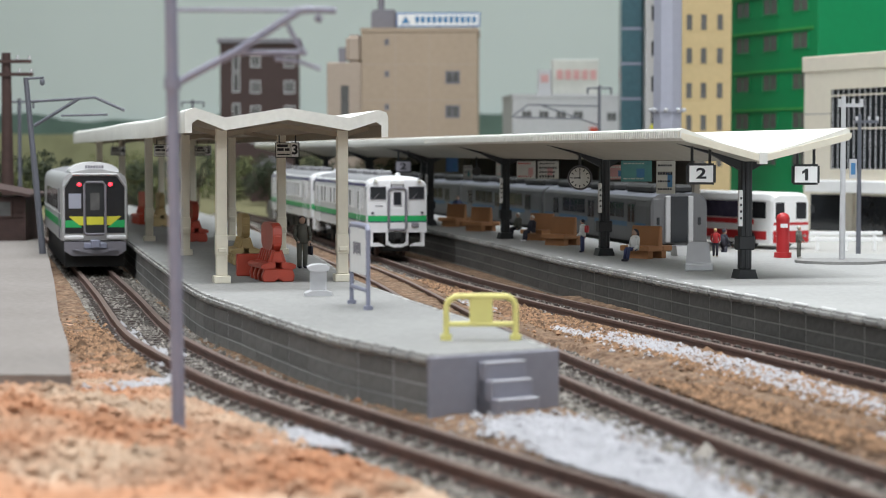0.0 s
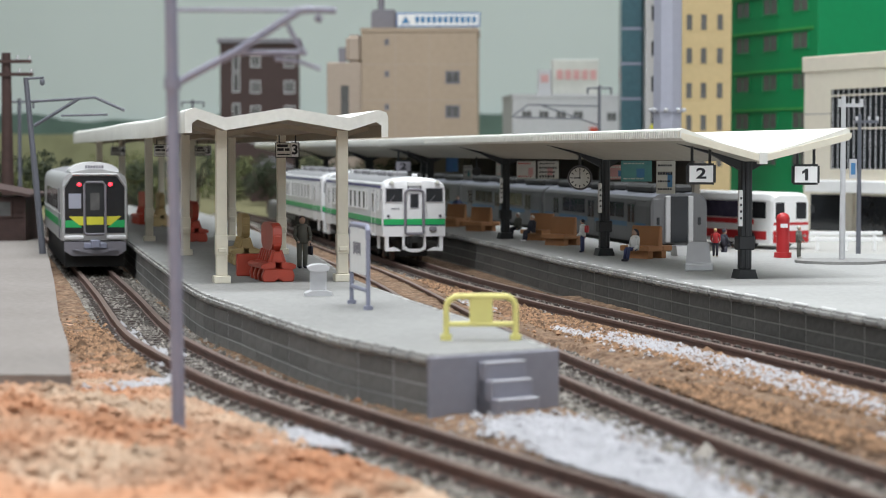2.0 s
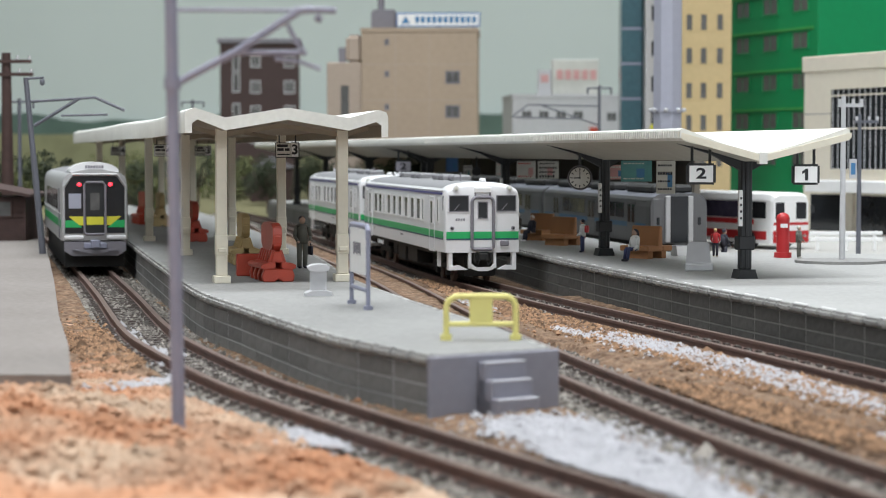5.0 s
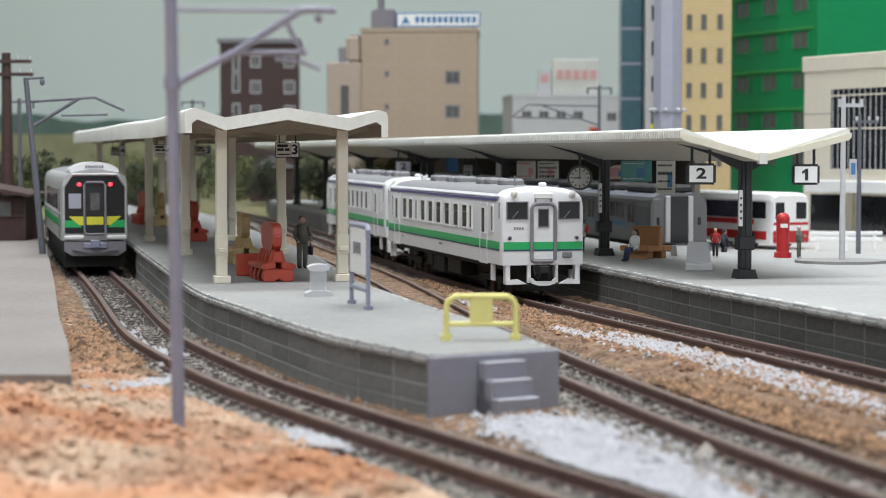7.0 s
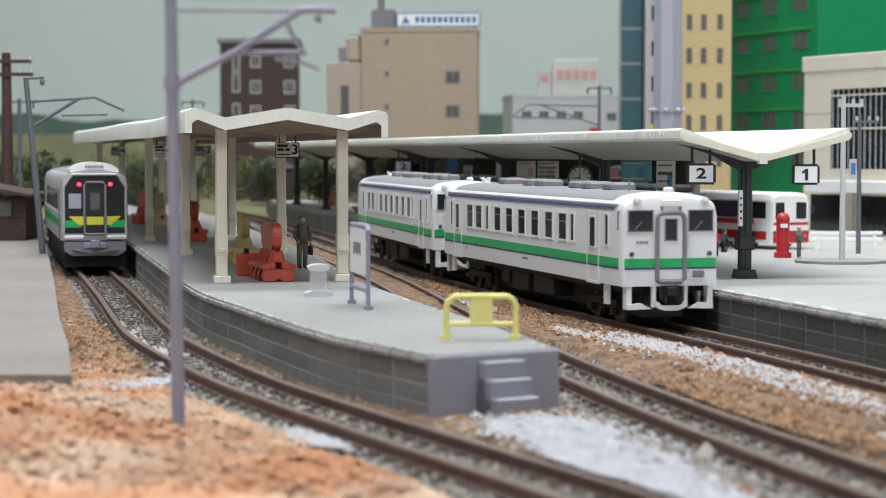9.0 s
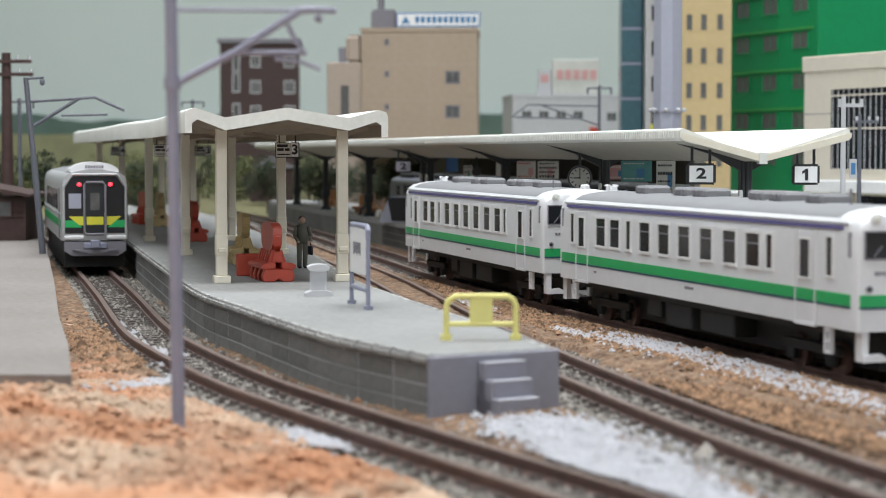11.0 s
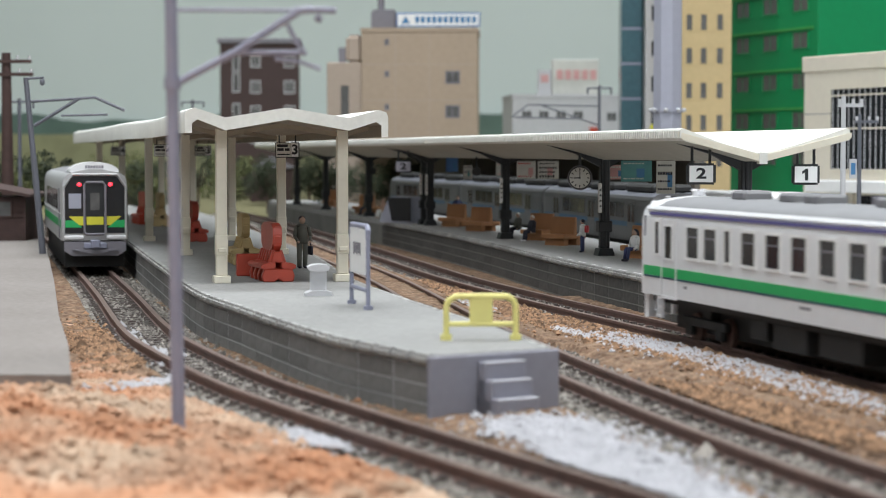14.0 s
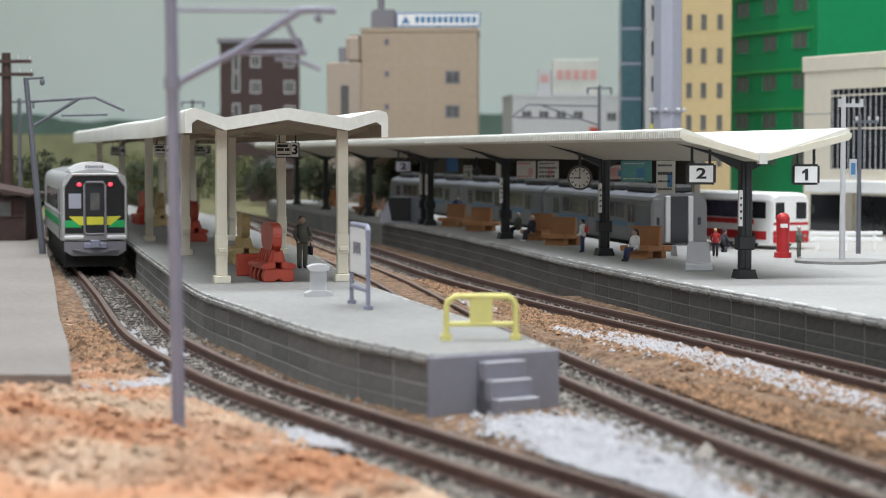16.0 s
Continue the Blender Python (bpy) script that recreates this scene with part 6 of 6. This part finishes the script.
# ---- masts, pole and hut ----
def build_masts():
    # near mast, bracket reaching over the curved track
    m = thing("catenary_mast", -4.98, 36.0, -0.2, 0, label="tall grey overhead-line mast with tubular bracket beside the curved track", category="mast", group="overhead line masts")
    k = 36 / 3400
    def P(px, py, dy=0.0):
        return ((px - 312) * k, dy, (783 - py) * k)
    part("shaft", R((0, 0, 0), (-0.1, 0, 8.8), 0.13, 14, 0.115), METAL, m)
    part("collar", R((-0.07, 0, 6.68), (-0.07, 0, 6.9), 0.16, 14), METAL, m)
    arm = part("bracket", tube(bmesh.new(), [P(312, 142), P(420, 85), P(530, 14), P(552, 12)], 0.075, 10), METAL, m)
    part("top_tube", R(P(305, 13), P(545, 14), 0.035, 8), METAL, arm)
    part("end_tube", R(P(520, 13), P(594, 14), 0.06, 8), METAL, arm)
    part("drop_bracket", tube(bmesh.new(), [P(508, 38), P(522, 66), P(540, 92)], 0.05, 8), METAL, arm)
    part("steady_arm", R(P(420, 88), P(540, 88), 0.05, 8), METAL, arm)
    part("registration_arm", tube(bmesh.new(), [P(486, 99), P(530, 104), P(566, 117)], 0.04, 8), METAL, arm)
    part("insulator", ball(bmesh.new(), P(563, 28), 0.08), METAL, arm, smooth=True)
    # second mast, leaning, by the low platform
    k2 = 88 / 3400
    m = thing("catenary_mast", (76 - 784) * k2, 88, 0.3, 0, label="leaning grey overhead-line mast by the low platform", category="mast", group="overhead line masts")
    def Q(px, py, dy=0.0):
        return ((px - 76) * k2, dy, (455 - py) * k2)
    part("shaft", R((0, 0, 0), Q(48, 130), 0.16, 12, 0.12), METALD, m)
    arm = part("bracket", tube(bmesh.new(), [Q(57, 172), Q(110, 169), Q(170, 165), Q(222, 188)], 0.07, 8), METALD, m)
    part("brace", R(Q(62, 215), Q(140, 168), 0.08, 8), METALD, arm)
    part("steady_arm", R(Q(110, 197), Q(192, 195), 0.05, 8), METALD, arm)
    part("top_arm", R(Q(48, 132), Q(80, 130), 0.06, 8), METALD, arm)
    part("insulator", ball(bmesh.new(), Q(77, 138), 0.12, 1, 1, 1.4), METALD, arm, smooth=True)
    # farther masts
    for px, d, top, lab in ((36, 118, 175, "farther grey overhead-line mast"), (342, 150, 177, "distant mast behind the island canopy"), (1060, 140, 152, "distant mast with crossarm behind the long canopy")):
        kk = d / 3400
        h = 5.3 + (270 - top) * kk
        m = thing("catenary_mast", (px - 784) * kk, d, 0, 0, label=lab, category="mast", group="overhead line masts")
        part("shaft", R((0, 0, 0), (0, 0, h), 0.14, 10, 0.11), METALD, m)
        part("crossarm", R((-0.9, 0, h - 0.2), (0.9, 0, h - 0.2), 0.07, 8), METALD, m)
        for sx in (-1, 1):
            part("insulator", R((sx * 0.85, 0, h - 0.6), (sx * 0.85, 0, h - 0.2), 0.07, 8), METALD, m)
        if px == 1060:
            b = part("bracket", R((0, 0, h - 1.5), (-5.2, 0, h - 1.4), 0.06, 8), METALD, m)
            part("brace", R((0, 0, h - 2.9), (-4.3, 0, h - 1.4), 0.06, 8), METALD, b)
            part("lower_arm", R((-1.6, 0, h - 2.4), (-6.2, 0, h - 2.3), 0.06, 8), METALD, b)
            part("outer_brace", R((-5.2, 0, h - 1.4), (-6.4, 0, h - 2.3), 0.06, 8), METALD, b)
    # wooden pole with crossarms
    kk = 112 / 3400
    w = thing("utility_pole", (14 - 784) * kk, 112, 0.6, 0, label="dark brown wooden utility pole with two crossarms", category="pole")
    h = 4.7 + (270 - 95) * kk
    part("shaft", R((0, 0, 0), (0, 0, h), 0.4, 12, 0.26), DARKWOOD, w)
    for z, a, b in ((h - 0.5, -1.5, 1.5), (h - 1.25, -1.5, 1.6)):
        arm = part("crossarm", B(a, b, -0.36, -0.16, z - 0.1, z + 0.1), DARKWOOD, w)
        for xx in (a + 0.1, b - 0.1, b - 0.8):
            part("insulator", R((xx, -0.26, z + 0.1), (xx, -0.26, z + 0.32), 0.08, 8), BWHITE, arm)
    # wooden hut on the low platform
    kk = 101 / 3400
    hut = thing("wooden_hut", (44 - 784) * kk, 101, 0.66, 0, label="dark brown plank hut with a window on the low platform", category="hut")
    part("frame", B(-4.5, 0, 0.05, 4, 0, 2.3), DARKWOOD, hut)
    for k in range(8):
        part("plank", B(-4.55, 0.04, 0.0, 0.06, 0.02 + 0.145 * k, 0.15 + 0.145 * k, bevel=0.01), DARKWOOD, hut)
    for x in (-4.5, -2.9, -0.08):
        part("corner_post", B(x, x + 0.12, -0.05, 0.06, 0, 2.35), DARKWOOD, hut)
    win = part("window", B(-2.7, -0.75, -0.01, 0.06, 1.25, 2.1), WINGREY, hut)
    part("frame", ring_frame(bmesh.new(), -2.8, -0.65, 1.2, 2.15, 0.1, -0.05, 0.05), DARKWOOD, win)
    for x in (-2.1, -1.4):
        part("mullion", B(x - 0.04, x + 0.04, -0.04, 0.05, 1.25, 2.1), DARKWOOD, win)
    for k in range(3):
        part("slat", B(-0.62, 0.0, -0.03, 0.02, 1.25 + 0.3 * k, 1.42 + 0.3 * k), DARKWOOD, hut)
    part("roof", prism(bmesh.new(), [(-5.0, 3.3), (-5.0, 3.45), (0.35, 2.45), (0.35, 2.3)], -0.6, 4.5), DARKWOOD, hut)


# ---- foliage, stones and powder ----
def tree(label, x, y, h, r, mat, seed):
    t = thing("tree", x, y, -0.1, 0, label=label, category="tree", group="model trees")
    rnd = random.Random(seed)
    bm = R((0, 0, 0), (0.1, 0, h * 0.55), 0.16, 8, 0.08)
    for k in range(5):
        a = rnd.uniform(0, 6.28)
        rod(bm, (0.05, 0, h * rnd.uniform(0.25, 0.5)), (r * 0.6 * math.cos(a), r * 0.6 * math.sin(a), h * rnd.uniform(0.55, 0.85)), 0.07, 6, 0.02)
    part("trunk", bm, BARK, t)
    verts, faces = [], []
    clumps = [(rnd.gauss(0, r * 0.42), rnd.gauss(0, r * 0.42), h * rnd.uniform(0.35, 0.92), rnd.uniform(0.25, 0.5) * r) for _ in range(16)]
    for _ in range(2600):
        cx, cy, cz, cr = rnd.choice(clumps)
        d = Vector((rnd.gauss(0, 1), rnd.gauss(0, 1), rnd.gauss(0, 1))).normalized() * cr * rnd.uniform(0.6, 1.05)
        c = Vector((cx, cy, cz)) + d
        u = Vector((rnd.gauss(0, 1), rnd.gauss(0, 1), rnd.gauss(0, 1))).normalized() * rnd.uniform(0.05, 0.12)
        v = u.orthogonal() * rnd.uniform(0.5, 0.9)
        b = len(verts)
        verts += [tuple((c + q) * S) for q in (u, v, -u, -v)]
        faces.append((b, b + 1, b + 2, b + 3))
    me = bpy.data.meshes.new("crown")
    me.from_pydata(verts, [], faces)
    me.materials.append(mat)
    o = new("crown", me)
    o.parent = t


def scatter(name, label, mat, n, spots, size, seed, lift=0.0, category="gravel", clear=0.0, base=-9.0):
    """Loose crumbs: spots are (x, y, half length, half width, turn, share)."""
    rs = np.random.RandomState(seed)
    share = np.array([s[5] for s in spots], float)
    pick = rs.choice(len(spots), n, p=share / share.sum())
    verts, faces = np.zeros((n * 6, 3)), []
    octa = np.array([(1, 0, 0), (0, 1, 0), (-1, 0, 0), (0, -1, 0), (0, 0, 1), (0, 0, -1)], float)
    for i in range(n):
        x, y, a, b, turn, _ = spots[pick[i]]
        rad = np.sqrt(rs.rand()) if rs.rand() < 0.7 else abs(rs.normal(0, 0.7))
        th = rs.rand() * math.tau
        px, py = a * rad * math.cos(th), b * rad * math.sin(th)
        c, s = math.cos(math.radians(turn)), math.sin(math.radians(turn))
        r = size * math.exp(rs.normal(0, 0.4))
        q = octa * r * rs.uniform(0.6, 1.3, (6, 1))
        ang = rs.rand() * math.tau
        ca, sa = math.cos(ang), math.sin(ang)
        q = np.stack([q[:, 0] * ca - q[:, 1] * sa, q[:, 0] * sa + q[:, 1] * ca, q[:, 2] * 0.7], 1)
        gx, gy = x + px * c - py * s, y + px * s + py * c
        near = min(np.min((t - np.array((gx, gy))) ** 2 @ np.ones(2)) ** 0.5 for t in (TA_PTS, TB_PTS, TC_PTS))
        if clear and near < clear:
            r, q = 0.0, q * 0.0
        z = (max(ground_z(gx, gy), base) if near > 1.3 else -0.25) + lift
        verts[i * 6:i * 6 + 6] = (q + (gx, gy, z)) * S
        o = i * 6
        faces += [(o, o + 1, o + 4), (o + 1, o + 2, o + 4), (o + 2, o + 3, o + 4), (o + 3, o, o + 4), (o + 1, o, o + 5), (o + 2, o + 1, o + 5), (o + 3, o + 2, o + 5), (o, o + 3, o + 5)]
    me = bpy.data.meshes.new(name)
    me.from_pydata(verts.tolist(), [], faces)
    me.materials.append(mat)
    return tagged(new(name, me), label, category, kind="stuff")


def verge(name, label, way, o0, o1, y0, y1, mat, z, amp, n=26):
    """A rough bed of loose material beside a track."""
    bm = bmesh.new()
    s0, s1 = way.s_at_y(y0), way.s_at_y(y1)
    rows = []
    m = int((s1 - s0) / 0.16)
    for k in range(m + 1):
        s = s0 + (s1 - s0) * k / m
        row = []
        for i in range(n + 1):
            p = way.side(s, o0 + (o1 - o0) * i / n)
            v = Vector((p.x, p.y, 1.0))
            row.append(bm.verts.new((p.x, p.y, z + amp * noise.noise(v * 1.3) + amp * 0.6 * noise.noise(v * 4.7) + amp * 0.6 * noise.noise(v * 9.3) - (0.25 if i in (0, n) else 0))))
        rows.append(row)
    for a, b in zip(rows, rows[1:]):
        for i in range(n):
            bm.faces.new((a[i], a[i + 1], b[i + 1], b[i]))
    tagged(part(name, bm, mat, smooth=True), label, "ballast", kind="stuff")


def build_loose():
    verge("ballast_verge", "brown ballast between the two right-hand tracks", TRACK_B, 1.55, 4.4, 135, 28, BALLAST, -0.13, 0.07)
    verge("ballast_verge_curve", "brown ballast between the low platform and the curved track", TRACK_A, 1.3, 3.2, 110, 47, BALLAST, -0.12, 0.08, 16)
    scatter("loose_stones", "loose brown stones between the tracks", PEBBLE, 24000, [(10.2, 37.5, 6, 0.9, 104, 2.5), (6.6, 40, 6, 0.8, 106, 1.5), (5.2, 56, 10, 1.3, 107, 2), (8.0, 45, 7, 1.1, 107, 3), (1, 72, 10, 1.2, 102, 2), (-9.6, 54, 1.0, 7, 14, 1.5)], 0.05, 5, 0.02, clear=1.0, base=-0.12)
    scatter("earth_crumbs", "coarse orange earth crumbs in the foreground", EARTH, 22000, [(-5.2, 38.5, 3.2, 3.5, 0, 5), (-3.2, 32, 3, 2.5, -20, 3), (-8.3, 46, 1.6, 4, 20, 1.5), (-7.0, 34, 3.5, 4, 0, 3)], 0.06, 6, 0.02, "earth", clear=1.5)
    scatter("white_powder", "white powder like snow spilled over the ballast", SNOW, 62000, [(5.75, 54.0, 3.6, 0.75, 107, 5), (7.3, 48.6, 4.0, 0.75, 106, 6), (8.5, 43.7, 4.0, 0.62, 104.5, 5), (9.3, 40.3, 3.0, 0.5, 104, 2), (2.15, 37.2, 1.9, 1.1, 107, 5), (3.0, 33.8, 2.6, 1.0, 106, 7), (4.0, 30.0, 2.5, 0.7, 105, 3), (-2.4, 36.2, 1.3, 0.5, 112, 0.8),
            (-7.2, 44.6, 1.7, 0.55, 60, 0.45), (-6.4, 47.6, 0.4, 0.6, 20, 0.2), (1.1, 68, 2.5, 0.35, 105, 0.5), (3.9, 57.6, 1.5, 0.25, 105, 0.4), (8.6, 36, 0.8, 0.3, 100, 0.2)], 0.04, 7, 0.02, "powder", clear=0.85, base=-0.12)
    scatter("white_flakes", "white flakes on the sleepers of the curved track", SNOW, 160, [(-9.3, 57.6, 0.35, 4, 15, 2), (-7.9, 53, 0.35, 1.2, 20, 2), (-7.2, 50, 0.4, 0.5, 20, 1)], 0.07, 8, 0.02, "powder")
    for x, y, h, r, mat, seed, lab in ((-25.5, 124, 5.4, 1.7, LEAF, 1, "dark green model tree beyond the railcar"), (-29, 132, 5.0, 1.9, LEAFY, 2, "olive model tree by the backdrop"), (-23, 150, 4.6, 1.8, LEAF, 3, "dark green bushy model tree"),
                                       (-18, 160, 5.2, 2.0, LEAFY, 4, "olive bushy model tree"), (-26, 165, 4.8, 2.2, LEAFY, 5, "yellow-green model tree by the backdrop"), (-15.5, 170, 5.0, 2.0, LEAF, 6, "dark model tree behind the canopies"), (-21.5, 140, 3.4, 1.4, LEAFY, 9, "low olive model bush"), (-34, 150, 5.0, 2.2, LEAF, 11, "dark tree near the layout edge"), (-12.0, 172, 5.2, 2.3, LEAF, 12, "dark bushy model tree behind the tracks"), (-9.0, 180, 5.0, 2.4, LEAF, 13, "dark green model tree behind the tracks"), (-19.5, 176, 5.6, 2.5, LEAF, 14, "dark spreading model tree behind the tracks"), (-23.5, 184, 5.8, 2.4, LEAF, 15, "tall dark model tree behind the tracks"), (-29.5, 178, 5.4, 2.4, LEAFY, 16, "olive spreading model tree near the backdrop")):
        tree(lab, x, y, h, r, mat, seed)
    for x, y, h, seed in ((-9.4, 158, 4.9, 21), (-6.6, 161, 4.6, 22), (-3.8, 158, 5.0, 23), (-1.0, 162, 4.7, 24), (1.8, 159, 4.8, 25)):
        tree("dark bushy model tree at the foot of the office block", x, y, h, 2.1, LEAF, seed)


build_ground()
build_room()
build_track("track_curved", TRACK_A, 0, TRACK_A.length, "curved track with rusty rails beside the island platform", GREYSTONE)
build_track("track_middle", TRACK_C, 0, TRACK_C.length, "rusty track emerging from behind the island platform", GREYSTONE)
build_track("track_main", TRACK_B, 0, TRACK_B.length, "rusty track along the long platform", GREYSTONE)
build_platforms()
build_canopies()
CAR1 = build_railcar("pale grey and white diesel railcar with green waistband, leading")
CAR2 = build_railcar("pale grey and white diesel railcar with green waistband, trailing")
part("drawbar", B(-0.12, 0.12, 20.4, 21.75, 1.0, 1.18, bevel=0.02), UNDERF, CAR1, "black coupling bar between the cars")
build_waiting_railcar()
build_silver_train()
build_station()
build_town()
build_masts()
build_forecourt()
build_island_things()
build_side_things()
build_loose()
build_walls()
motions()
